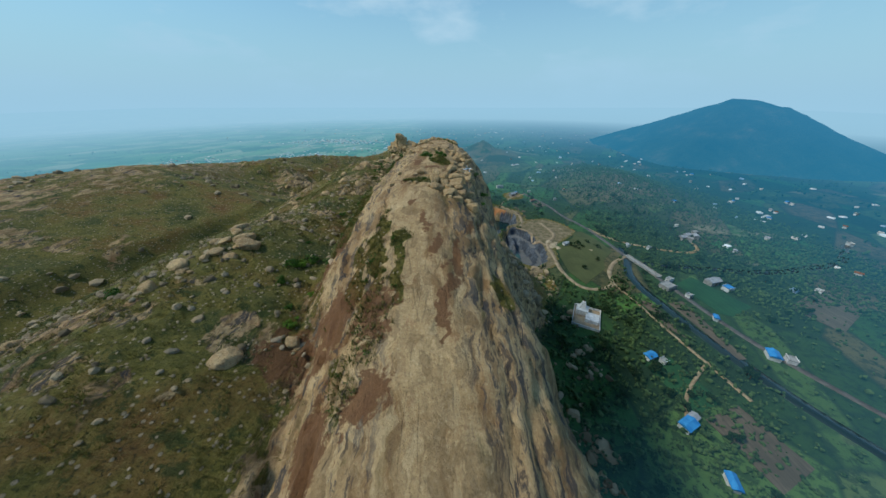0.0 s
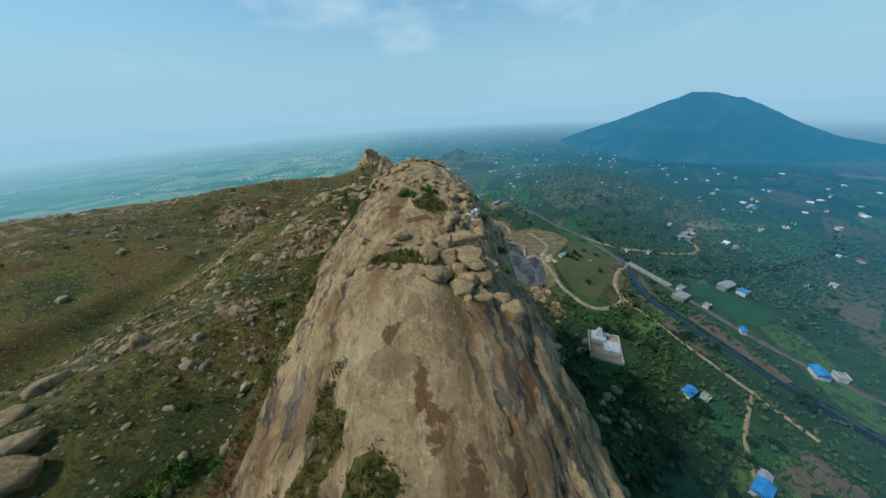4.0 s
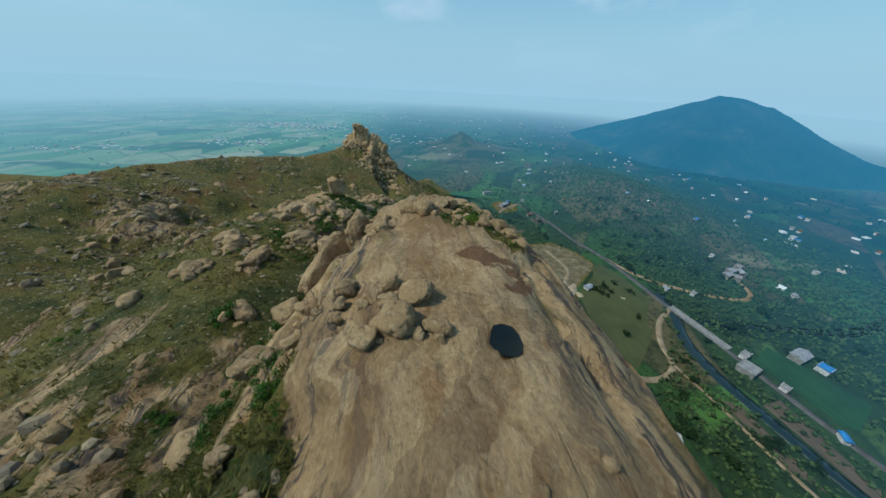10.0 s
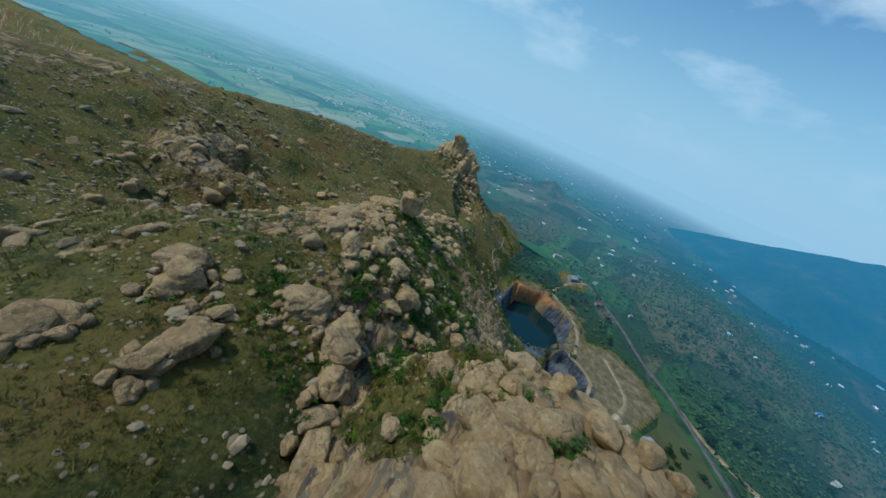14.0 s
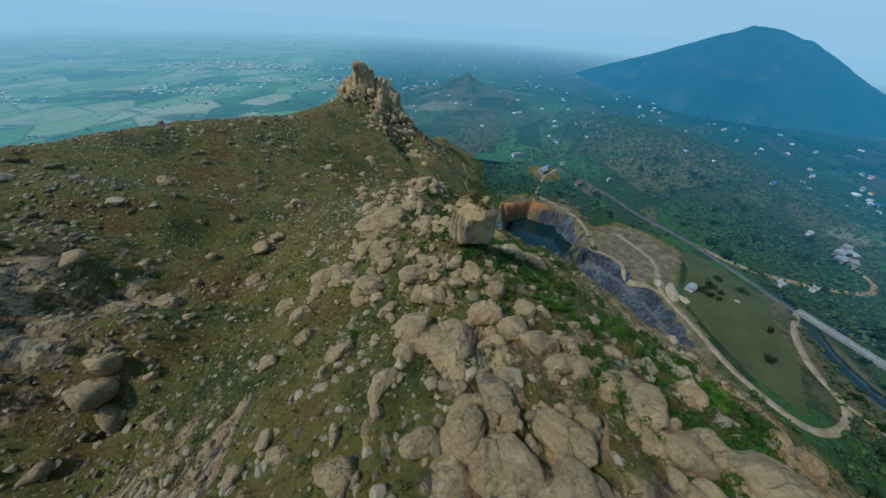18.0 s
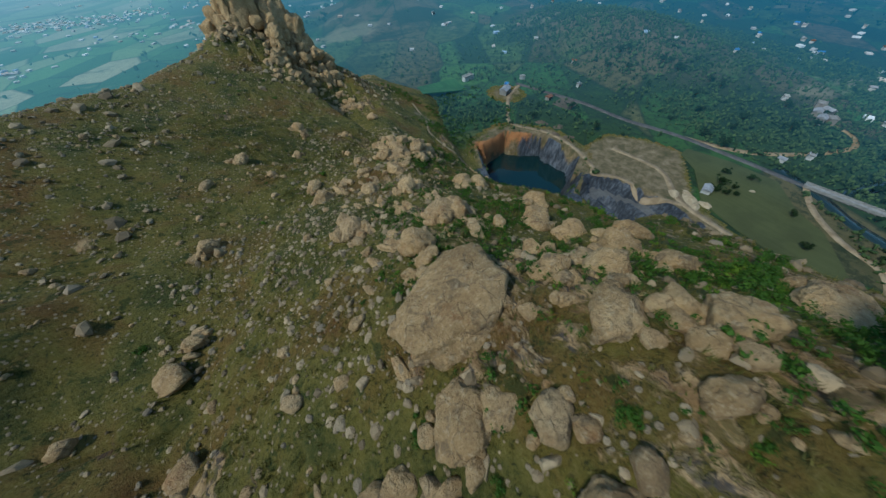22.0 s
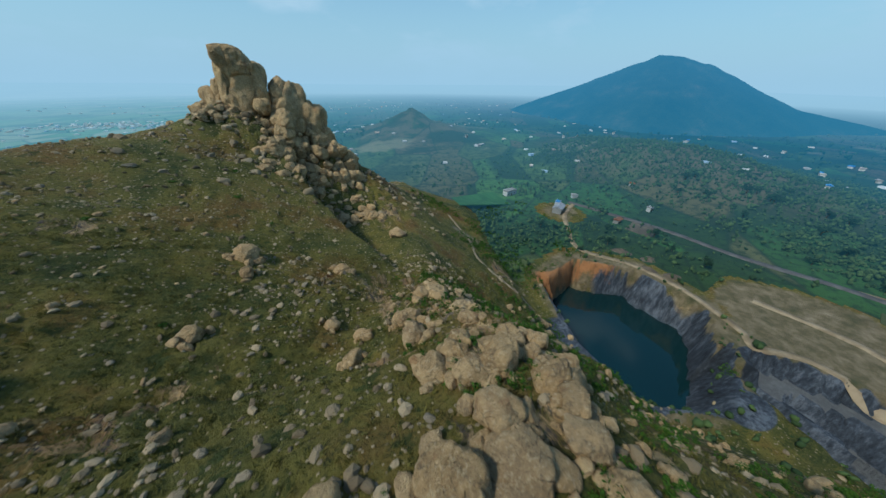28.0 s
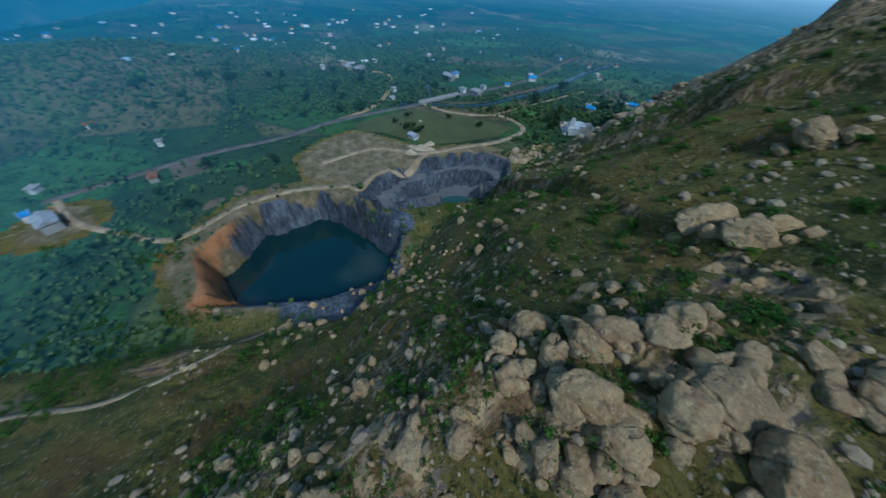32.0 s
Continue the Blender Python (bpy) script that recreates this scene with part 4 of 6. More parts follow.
BIG = [rock_mesh("boulder", 100 + i, 5, ROCK) for i in range(6)]
MID = [rock_mesh("boulder", 200 + i, 4, ROCK, 0.85) for i in range(12)]
COLUMN = [rock_mesh("block", 260 + i, 5, ROCK, 1.0, 3.2, 0.75, 0.5) for i in range(4)]
low_rocks = [rock_mesh("pebble", 300 + i, 1, STONE, 0.65) for i in range(6)]
mid_rocks = [rock_mesh("pebble", 320 + i, 2, STONE, 0.65, 3.6, 0.95) for i in range(8)]


def arrays(me):
    v = np.empty(len(me.vertices) * 3, np.float32)
    me.vertices.foreach_get("co", v)
    f = np.empty(len(me.polygons) * 3, np.int32)
    me.polygons.foreach_get("vertices", f)
    return v.reshape(-1, 3), f.reshape(-1, 3)


def turned(rng, n):
    """n random small-tilt turns as 3 x 3 arrays."""
    a, b = rng.uniform(0, 6.283, n), rng.normal(0, 0.35, n)
    ca, sa, cb, sb = np.cos(a), np.sin(a), np.cos(b), np.sin(b)
    o, l = np.zeros(n), np.ones(n)
    rz = np.stack([np.stack([ca, -sa, o], -1), np.stack([sa, ca, o], -1), np.stack([o, o, l], -1)], 1)
    rx = np.stack([np.stack([l, o, o], -1), np.stack([o, cb, -sb], -1), np.stack([o, sb, cb], -1)], 1)
    return rz @ rx


def strew(name, shapes, places, sizes, seed, mat, label, category, sink=0.33, squash=(0.65, 1.45)):
    """Many small pieces joined into one object of uncountable stuff."""
    rng = np.random.default_rng(seed)
    vs, fs, base_n = [], [], 0
    pick = rng.integers(0, len(shapes), len(places))
    for k, shape in enumerate(shapes):
        idx = np.where(pick == k)[0]
        if not len(idx):
            continue
        v, f = arrays(shape) if not isinstance(shape, tuple) else shape
        r = turned(rng, len(idx))
        sc = sizes[idx][:, None] * rng.uniform(squash[0], squash[1], (len(idx), 3))
        p = np.einsum('nij,nvj->nvi', r, v[None] * sc[:, None, :])
        p += places[idx][:, None, :]
        p[:, :, 2] += (sizes[idx] * (0.75 - sink * 2.0))[:, None] * 0.6
        vs.append(p.reshape(-1, 3))
        fs.append((f[None] + (np.arange(len(idx)) * len(v))[:, None, None]).reshape(-1, f.shape[1]) + base_n)
        base_n += len(idx) * len(v)
    ob = new(name, mesh_np(name, np.concatenate(vs), np.concatenate(fs), [mat], None, mat is not STONE))
    return tagged(ob, label, category, kind="stuff")


def scatter(seed, n, x0, x1, y0, y1, keep):
    """Random places on the ground where keep(x, y) is above a random number."""
    rng = np.random.default_rng(seed)
    x, y = rng.uniform(x0, x1, n), rng.uniform(y0, y1, n)
    k = keep(x, y) > rng.uniform(0, 1, n)
    x, y = x[k], y[k]
    return np.stack([x, y, height(x, y)], -1)


def sizes(seed, n, lo, hi, power=2.5):
    u = np.random.default_rng(seed + 1000).uniform(0, 1, n)
    return lo + (hi - lo) * u ** power


PILE = []


def boulder(x, y, r, stretch=1.0, turn=None, sink=0.35, lift=0.0, tall=0.85, label="", seed=None):
    """One boulder of radius r that sits in the ground."""
    rnd = random.Random(int(x * 37 + y * 91 + r * 13) if seed is None else seed)
    me = rnd.choice(BIG if r > 2.3 else MID)
    ob = new("boulder", me)
    a = rnd.uniform(0, 360) if turn is None else turn
    m = pose(x, y, float(height(x, y)) + r * tall * (1 - 2 * sink) + lift, rnd.uniform(-14, 14), rnd.uniform(-14, 14), a)
    ob.matrix_basis = m @ Matrix.Diagonal((r * stretch, r / math.sqrt(stretch), r * tall, 1))
    return tagged(ob, label or "weathered tan granite boulder half sunk in the ground", "boulder", "boulders of the ridge")


dist_main = lambda x, y: along(MAIN, x, y)[0]
dist_north = lambda x, y: along(NORTH, x, y)[0]
clear_pits = lambda x, y: (inside(LAKE, x, y) < -4) & (inside(PIT, x, y) < -4)

# loose stones, zone by zone
p = scatter(1, 40000, -190, -45, 195, 470, lambda x, y: 0.62 * (0.25 + np.clip(fbm(x, y, 30, 3, 41) + 0.45, 0, 1)) * (dist_north(x, y) < -6))
strew("scattered_stones", low_rocks, p, sizes(1, len(p), 0.12, 0.75, 3.2), 1, STONE, "pale loose stones strewn over a grassy hollow", "stones")
p = scatter(2, 20000, -95, 5, 175, 420, lambda x, y: 0.55 * ease(24, 4, np.abs(dist_north(x, y))) * (0.25 + np.clip(fbm(x, y, 14, 3, 42) + 0.5, 0, 1)))
strew("scattered_stones", mid_rocks, p, sizes(2, len(p), 0.10, 0.66, 3.0), 2, STONE, "pale stones crowded along the ridge crest", "stones", 0.38, (0.6, 1.7))
p = scatter(3, 11000, -110, -20, 5, 200, lambda x, y: 0.5 * np.clip(fbm(x, y, 22, 3, 43) + 0.35, 0, 1) * (dist_main(x, y) < -20))
strew("scattered_stones", low_rocks, p, sizes(3, len(p), 0.18, 1.0, 3.0), 3, STONE, "loose stones in the grass of the shoulder", "stones")
p = scatter(4, 5000, -120, 20, 440, 560, lambda x, y: 0.8 * np.exp(-((np.hypot(x + 55, y - 500) / 48) ** 2)))
strew("scattered_stones", mid_rocks, p, sizes(4, len(p), 0.3, 1.6, 3.0), 4, STONE, "fallen blocks below a rock tower", "stones")
p = scatter(5, 10000, -30, 70, 190, 420, lambda x, y: 0.55 * clear_pits(x, y) * (dist_north(x, y) > 5) * np.clip(fbm(x, y, 20, 3, 45) + 0.4, 0, 1))
strew("scattered_stones", low_rocks, p, sizes(5, len(p), 0.2, 1.2, 3.2), 5, STONE, "stones strewn down the slope above the quarry", "stones")
p = scatter(6, 7000, -300, -110, 60, 460, lambda x, y: 0.5 * np.clip(fbm(x, y, 30, 3, 46) + 0.3, 0, 1))
strew("scattered_stones", low_rocks, p, sizes(6, len(p), 0.4, 2.2, 3.4), 6, STONE, "loose stones on the far hillside", "stones")
p = scatter(7, 3000, 35, 110, 30, 250, lambda x, y: 0.6 * np.clip(fbm(x, y, 25, 3, 47) + 0.3, 0, 1))
strew("scattered_stones", mid_rocks, p, sizes(7, len(p), 0.5, 3.6, 2.5), 7, STONE, "fallen boulders at the foot of the cliff", "stones")


# ---------- plants ----------
def leaf_crown(seed, radius, tall, blobs, leaves, size):
    """Crown: many small leaves round uneven blobs, with gaps between."""
    rng = np.random.default_rng(seed)
    c = rng.normal(0, 1, (blobs, 3)) * np.array([0.45, 0.45, 0.28]) * radius
    c[:, 2] = np.abs(c[:, 2]) * tall + radius * 0.25 * tall
    rr = radius * rng.uniform(0.25, 0.5, blobs)
    which = rng.integers(0, blobs, leaves)
    n = rng.normal(0, 1, (leaves, 3))
    n /= np.linalg.norm(n, axis=1)[:, None]
    p = c[which] + n * (rr[which] * rng.uniform(0.55, 1.1, leaves))[:, None] * np.array([1, 1, 0.8])
    u = rng.normal(0, 1, (leaves, 3))
    u -= n * (u * n).sum(1)[:, None] * rng.uniform(0.4, 1, leaves)[:, None]
    u /= np.linalg.norm(u, axis=1)[:, None]
    w = np.cross(n, u)
    s = size * rng.uniform(0.6, 1.4, leaves)[:, None]
    v = np.stack([p - u * s, p + w * s * 0.5, p + u * s, p - w * s * 0.5], 1)
    v[:, :, 2] = np.maximum(v[:, :, 2], 0.02)
    return v.reshape(-1, 3), np.arange(leaves * 4).reshape(-1, 4)


def trunk(r, h, limbs, seed):
    """Tapered trunk with a few limbs."""
    rnd = random.Random(seed)
    bm = bmesh.new()

    def stick(a, b, ra, rb):
        d = (b - a).to_track_quat('Z', 'Y').to_matrix().to_4x4()
        bmesh.ops.create_cone(bm, cap_ends=True, segments=7, radius1=ra, radius2=rb, depth=(b - a).length, matrix=Matrix.Translation((a + b) / 2) @ d)

    top = Vector((rnd.uniform(-.1, .1) * h, rnd.uniform(-.1, .1) * h, h))
    stick(Vector((0, 0, -0.3)), top, r, r * 0.6)
    for _ in range(limbs):
        a = Vector((0, 0, 0)).lerp(top, rnd.uniform(0.5, 1.0))
        stick(a, a + Vector((rnd.uniform(-1, 1), rnd.uniform(-1, 1), rnd.uniform(0.5, 1.1))) * h * 0.6, r * 0.45, r * 0.15)
    return mesh_bm("trunk", bm, BARK, True)


def plant(name, crown, stem, label, category, group):
    root = new(name)
    part("trunk", stem, root)
    part("crown", crown, root)
    return tagged(root, label, category, group)


shrub_kinds = []
for i in range(5):
    v, f = leaf_crown(500 + i, 1.0, 0.9, 11, 950, 0.10)
    shrub_kinds.append((mesh_np("crown", v, f, [LIME if i == 4 else LEAF], None, False), trunk(0.05, 0.5, 4, i)))
first_shrubs = []
for i, (cr, st) in enumerate(shrub_kinds):
    s = plant("shrub", cr, st, "low bright lime-green shrub among stones" if i == 4 else "dense dark green shrub among boulders", "shrub", "shrubs of the hill")
    first_shrubs.append(s)
shrub_count = 0


def shrub(x, y, r, kind=None, sink=0.1):
    """A shrub of radius r on the ground."""
    global shrub_count
    rnd = random.Random(int(x * 51 + y * 77))
    k = rnd.randrange(4) if kind is None else kind
    m = pose(x, y, float(height(x, y)) - sink * r, 0, 0, rnd.uniform(0, 360)) @ Matrix.Diagonal((r, r * rnd.uniform(0.8, 1.2), r * rnd.uniform(0.7, 1.0), 1))
    src = first_shrubs[k]
    if "placed" in src:
        made = copy_thing(src, m)
        made.matrix_basis = m
    else:
        src["placed"] = 1
        src.matrix_basis = m


rng = np.random.default_rng(77)
for (x0, x1, y0, y1, n, lo, hi) in [(-34, -18, 176, 216, 30, 0.8, 2.2), (-24, -7, 170, 190, 26, 0.9, 2.2), (-36, -6, 205, 262, 120, 0.9, 2.6), (-38, 10, 262, 330, 100, 0.9, 2.4), (-30, 25, 330, 385, 30, 0.8, 2.2),
                                    (-68, -48, 175, 300, 34, 0.6, 1.4), (-40, -22, 40, 160, 34, 0.8, 2.4), (-115, -60, 30, 200, 14, 0.8, 2.2), (-150, -60, 210, 440, 14, 0.7, 1.8), (-100, -30, 410, 500, 10, 0.8, 2.0)]:
    for _ in range(n):
        x, y = rng.uniform(x0, x1), rng.uniform(y0, y1)
        if clear_pits(x, y):
            shrub(x, y, 0.8 * (lo + (hi - lo) * rng.uniform(0, 1) ** 1.8), 4 if rng.uniform() < 0.15 else None)

# grass tufts
def tuft(seed, blades):
    rng = np.random.default_rng(seed)
    a = rng.uniform(0, 6.283, blades)
    lean = rng.uniform(0.2, 0.7, blades)
    p = rng.normal(0, 0.35, (blades, 2))
    u = np.stack([np.cos(a), np.sin(a)], 1)
    w = 0.09
    l = np.c_[p - u[:, ::-1] * [1, -1] * w, np.zeros(blades)]
    r = np.c_[p + u[:, ::-1] * [1, -1] * w, np.zeros(blades)]
    t = np.c_[p + u * lean[:, None], rng.uniform(0.6, 1.0, blades)]
    return np.stack([l, r, t], 1).reshape(-1, 3), np.arange(blades * 3).reshape(-1, 3)


# low leafy undergrowth between the boulders
clump = leaf_crown(590, 1.0, 1.0, 7, 150, 0.125)
clump2 = leaf_crown(591, 1.0, 0.9, 6, 140, 0.13)
brushy = lambda x, y: np.where(dist_north(x, y) > 0, ease(34, 14, dist_north(x, y)), 0.7 * ease(14, 3, -dist_north(x, y))) * ease(-0.22, 0.2, fbm(x, y, 11, 3, 52)) * clear_pits(x, y)
p = scatter(21, 9000, -75, 20, 172, 400, brushy)
strew("undergrowth", [clump, clump2], p, sizes(21, len(p), 0.4, 1.5, 1.8), 21, LEAF, "low dark green bushes between boulders", "undergrowth", 0.375, (0.8, 1.2))
p = scatter(22, 4000, -75, 10, 172, 400, brushy)
strew("undergrowth", [clump, clump2], p[::2], sizes(22, len(p[::2]), 0.3, 1.0, 1.8), 22, LIME, "low lime green plants between boulders", "undergrowth", 0.375, (0.8, 1.2))
p = scatter(23, 4200, -30, 12, 20, 195, lambda x, y: ease(0.3, 0.6, pockets(TURF, x, y)))
turf_p = p
strew("undergrowth", [clump, clump2], p[::2], sizes(23, len(p[::2]), 0.2, 0.8, 1.8), 23, LEAF, "low green plants in soil pockets of the rock", "undergrowth", 0.375, (0.8, 1.2))
low_green = lambda x, y: (inside(LAKE, x, y) < -6) * (inside(PIT, x, y) < -6) * ease(0.0, 0.3, fbm(x, y, 22, 3, 53))
p = scatter(24, 6000, 8, 112, 250, 520, low_green)
strew("undergrowth", [clump, clump2], p, sizes(24, len(p), 0.5, 2.0, 2.0), 24, LEAF, "green scrub round the quarry rim", "undergrowth", 0.375, (0.8, 1.2))
tufts = [tuft(600 + i, 10) for i in range(4)]
def grassy(x, y):
    d = dist_main(x, y)
    rocky = ease(200, 185, y) * np.where(d < 0, ease(26, 17, -d), 1.0)
    rocky = rocky * (1 - ease(0.3, 0.6, pockets(TURF, x, y)))
    return (1 - rocky) * (0.35 + 0.65 * ease(-0.3, 0.4, fbm(x, y, 9, 3, 51))) * clear_pits(x, y)
p = scatter(20, 70000, -105, 15, 10, 410, grassy)
strew("grass", tufts, p, sizes(20, len(p), 0.25, 0.8, 1.6), 20, GRASS, "dry olive grass tufts over the hillside", "grass", 0.375, (0.8, 1.2))
p = scatter(25, 17000, -30, 12, 20, 195, lambda x, y: ease(0.2, 0.7, pockets(TURF, x, y)))
strew("grass", tufts, p, sizes(25, len(p), 0.35, 0.95, 1.6), 25, GRASS, "dense dry grass in soil pockets of the bare rock", "grass", 0.375, (0.8, 1.2))


# ---------- trees of the plain ----------
def lump(seed, n):
    """A far tree: a few uneven leafy lumps, 1 m in radius."""
    rnd = random.Random(seed)
    bm = bmesh.new()
    for _ in range(n):
        m = Matrix.Translation((rnd.uniform(-.5, .5), rnd.uniform(-.5, .5), rnd.uniform(0.4, 1.2))) @ Matrix.Scale(rnd.uniform(0.35, 0.65), 4)
        bmesh.ops.create_icosphere(bm, subdivisions=1, radius=1.0, matrix=m)
    for v in bm.verts:
        v.co += Vector((rnd.uniform(-1, 1), rnd.uniform(-1, 1), rnd.uniform(-1, 1))) * 0.16
    me = mesh_bm("lump", bm, TREE_LEAF)
    return arrays(me)


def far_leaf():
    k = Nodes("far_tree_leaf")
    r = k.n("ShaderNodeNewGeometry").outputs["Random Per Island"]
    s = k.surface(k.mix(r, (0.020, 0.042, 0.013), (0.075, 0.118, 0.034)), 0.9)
    # distant crowns glow with painted haze
    k.haze_glow(s, 200, 1650, 0.97)
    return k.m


lumps = [lump(700 + i, 2) for i in range(8)]
on_plain = lambda x, y: big_height(x, y)[0] - plain_height(x, y) < 4
def wooded(x, y):
    w = ease(-0.15, 0.35, fbm(x, y, 120, 4, 61)) * 0.75 + 0.12
    w = np.maximum(w, 0.95 * np.exp(-(((x - 325) / 110) ** 2 + ((y - 540) / 190) ** 2)))
    meadow = inside([(120, 380), (190, 345), (205, 290), (175, 240), (140, 210), (118, 250)], x, y) > -6
    paddy = inside([(251, 233), (222, 218), (232, 172), (272, 184)], x, y) > -3
    green = inside([(50, 555), (108, 555), (106, 512), (42, 512)], x, y) > 0
    road = np.minimum(np.abs(along([(174, 430), (196, 349), (209, 271), (221, 200), (235, 132), (280, 40)], x, y)[0]), np.abs(along([(206, 262), (190, 215), (203, 138), (235, 50)], x, y)[0])) < 7
    return w * on_plain(x, y) * clear_pits(x, y) * ~meadow * ~paddy * ~green * ~road * (inside(PAD, x, y) < -6) * (np.hypot(x - 130, y - 488) > 25) * (np.hypot(x - 120, y - 172) > 18) * (np.hypot(x - 115, y - 839) > 60)
p = scatter(30, 48000, 40, 480, -60, 660, wooded)
FAR_LEAF = far_leaf()
strew("woodland", lumps, p, sizes(30, len(p), 0.7, 2.3, 2.0), 30, FAR_LEAF, "dark green trees and scrub scattered over the plain", "trees", 0.375)
q = scatter(31, 20000, -1500, 1500, 250, 2300, lambda x, y: (ease(-0.2, 0.3, fbm(x, y, 150, 4, 62)) * 0.7 + 0.1) * (np.hypot(x - 115, y - 839) > 75) * (0.25 + 0.75 * ease(-250, 0, x)) * on_plain(x, y) * ~((x > 40) & (x < 480) & (y > -60) & (y < 660)) * ease(1700, 400, np.hypot(x, y - 250)))
strew("woodland", lumps, q, sizes(31, len(q), 1.4, 4.0, 1.7), 31, FAR_LEAF, "distant trees dotted over the hazy plain", "trees", 0.375)


# ---------- boulders, group by group along the ridge: x, y, radius ----------
DOME = [(-2.2, 86.2, 1.6), (0.1, 83.8, 2.1), (3.9, 86.6, 2.5), (-2.5, 79.8, 1.7), (3.1, 94.2, 1.8), (3.8, 79.9, 3.0), (1.8, 76.9, 1.4), (0.1, 76.9, 1.0), (-1.5, 74.4, 1.8), (-3.7, 74.9, 0.7), (0.8, 73.7, 0.9), (1.6, 72.2, 1.5), (-6.9, 85.7, 1.4), (-13.6, 86.6, 0.9), (-14.8, 78.4, 0.8), (-9.5, 77.5, 0.6), (-7.7, 77.0, 0.7), (-8.3, 83.9, 0.9), (4.0, 100.4, 1.4), (9.3, 97.3, 1.3), (-3.7, 83.5, 0.8)]
POOLSIDE = [(-18.9, 121.2, 1.8), (-15.5, 119.4, 1.0), (-15.4, 117.2, 1.2), (-13.8, 117.3, 1.0), (-12.1, 117.9, 0.8), (-8.7, 119.8, 0.6), (-7.0, 117.8, 0.8), (-5.3, 114.3, 0.8), (-4.1, 115.8, 0.9), (-2.7, 115.9, 1.0), (-5.5, 115.9, 0.5), (-5.3, 117.2, 0.5), (0.4, 116.7, 0.6), (0.4, 114.2, 0.9), (3.6, 115.4, 1.4), (5.9, 114.9, 1.2), (-0.9, 112.8, 0.6), (-0.7, 118.1, 0.7), (0.7, 112.0, 0.7), (-22.7, 146.2, 2.0), (-16.9, 139.4, 1.2), (-13.1, 138.9, 1.2), (-10.4, 132.1, 1.1), (-8.2, 133.1, 1.7), (-6.8, 136.0, 1.5), (-5.3, 132.6, 0.9), (-8.9, 137.9, 0.9), (-9.5, 121.5, 0.8), (-14.6, 123.8, 1.0), (-18.8, 127.7, 0.7)]
SUMMIT = [(-1.1, 151.7, 0.9), (2.4, 151.4, 1.0), (3.3, 154.2, 1.0), (4.6, 152.2, 1.1), (5.8, 150.2, 1.2), (6.6, 148.0, 1.0), (0.6, 153.4, 0.8), (-11.2, 151.9, 1.3), (-10.0, 137.3, 0.9), (-11.1, 136.0, 0.5), (-8.8, 135.1, 1.0), (-17.6, 136.0, 0.8), (-13.2, 135.2, 0.5), (-21.4, 136.3, 1.9), (-13.2, 137.1, 0.6), (-7.6, 137.1, 0.6), (-27.2, 178.2, 2.6), (-15.3, 137.0, 0.5), (-1.1, 160.6, 1.3), (-7.7, 161.0, 1.2)]
BROW = [(-12.1, 161.4, 1.7), (-13.6, 160.9, 1.0), (-11.1, 157.0, 0.9), (-9.9, 164.6, 1.9), (-7.0, 164.1, 1.9), (-6.6, 169.2, 1.6), (-11.3, 179.4, 2.5), (-8.0, 177.1, 2.2), (-3.0, 162.6, 1.6), (-3.1, 160.0, 1.5), (4.1, 165.1, 2.3), (-13.0, 157.0, 1.2), (-9.2, 156.4, 0.7), (-26.5, 173.6, 2.1), (-3.2, 164.1, 0.8), (-41.3, 174.1, 1.6), (-50.9, 169.2, 2.2), (-40.9, 169.3, 2.2), (-33.7, 153.3, 2.2), (-3.8, 166.7, 1.2)]
GULLY = [(-7.6, 183.0, 2.0), (-7.5, 172.7, 2.1), (-12.2, 168.6, 2.3), (-9.5, 170.4, 1.2), (-24.3, 170.3, 2.4), (-19.5, 194.6, 2.2), (-18.5, 173.4, 1.2), (-11.9, 173.6, 1.3), (-40.3, 172.1, 2.4), (-36.2, 184.2, 5.0), (-29.1, 182.2, 3.2), (-50.7, 167.6, 2.3)]
KNOLL = [(-29.3, 203.3, 3.0), (-45.1, 204.5, 2.3), (-38.5, 200.2, 2.7), (-49.6, 207.8, 1.9), (-42.1, 186.8, 1.0), (-32.0, 194.7, 1.2), (-25.4, 198.6, 2.8), (-26.3, 194.2, 1.5), (-17.8, 194.3, 2.3), (-11.8, 203.5, 2.6), (-29.3, 248.1, 5.1), (-60.1, 240.7, 3.3), (-72.4, 253.4, 3.9), (-35.2, 195.0, 1.2), (-22.8, 211.3, 1.8), (-50.1, 180.0, 2.7), (-48.2, 178.5, 2.3), (-29.7, 184.5, 2.6), (-50.1, 174.5, 0.9), (-41.7, 176.8, 1.2), (-37.3, 179.5, 0.9), (-37.8, 178.3, 0.6), (-44.2, 175.9, 0.8)]
CREST = [(-57.7, 247.5, 2.8), (-67.1, 250.0, 3.4), (-62.8, 256.6, 4.4), (-41.7, 227.6, 1.7), (-49.8, 230.1, 2.3), (-56.8, 231.8, 1.4), (-49.6, 219.4, 3.4), (-53.0, 224.1, 3.2), (-44.6, 223.0, 2.2), (-42.4, 220.2, 2.1), (-40.1, 217.5, 1.6), (-47.3, 212.9, 1.8), (-50.8, 210.3, 2.2), (-46.8, 210.6, 1.0), (-47.4, 207.3, 2.0), (-40.1, 214.2, 1.3), (-57.5, 217.4, 1.6), (-64.0, 225.0, 1.7), (-71.9, 233.4, 1.6), (-76.7, 229.9, 1.5), (-99.7, 229.6, 1.9), (-61.3, 210.3, 1.5), (-52.4, 207.4, 1.3), (-43.4, 208.2, 2.1), (-35.1, 209.3, 2.4), (-34.9, 206.0, 2.1), (-54.5, 210.7, 1.3), (-23.2, 247.3, 2.9), (-113.1, 257.4, 4.4), (-70.7, 215.7, 1.0)]
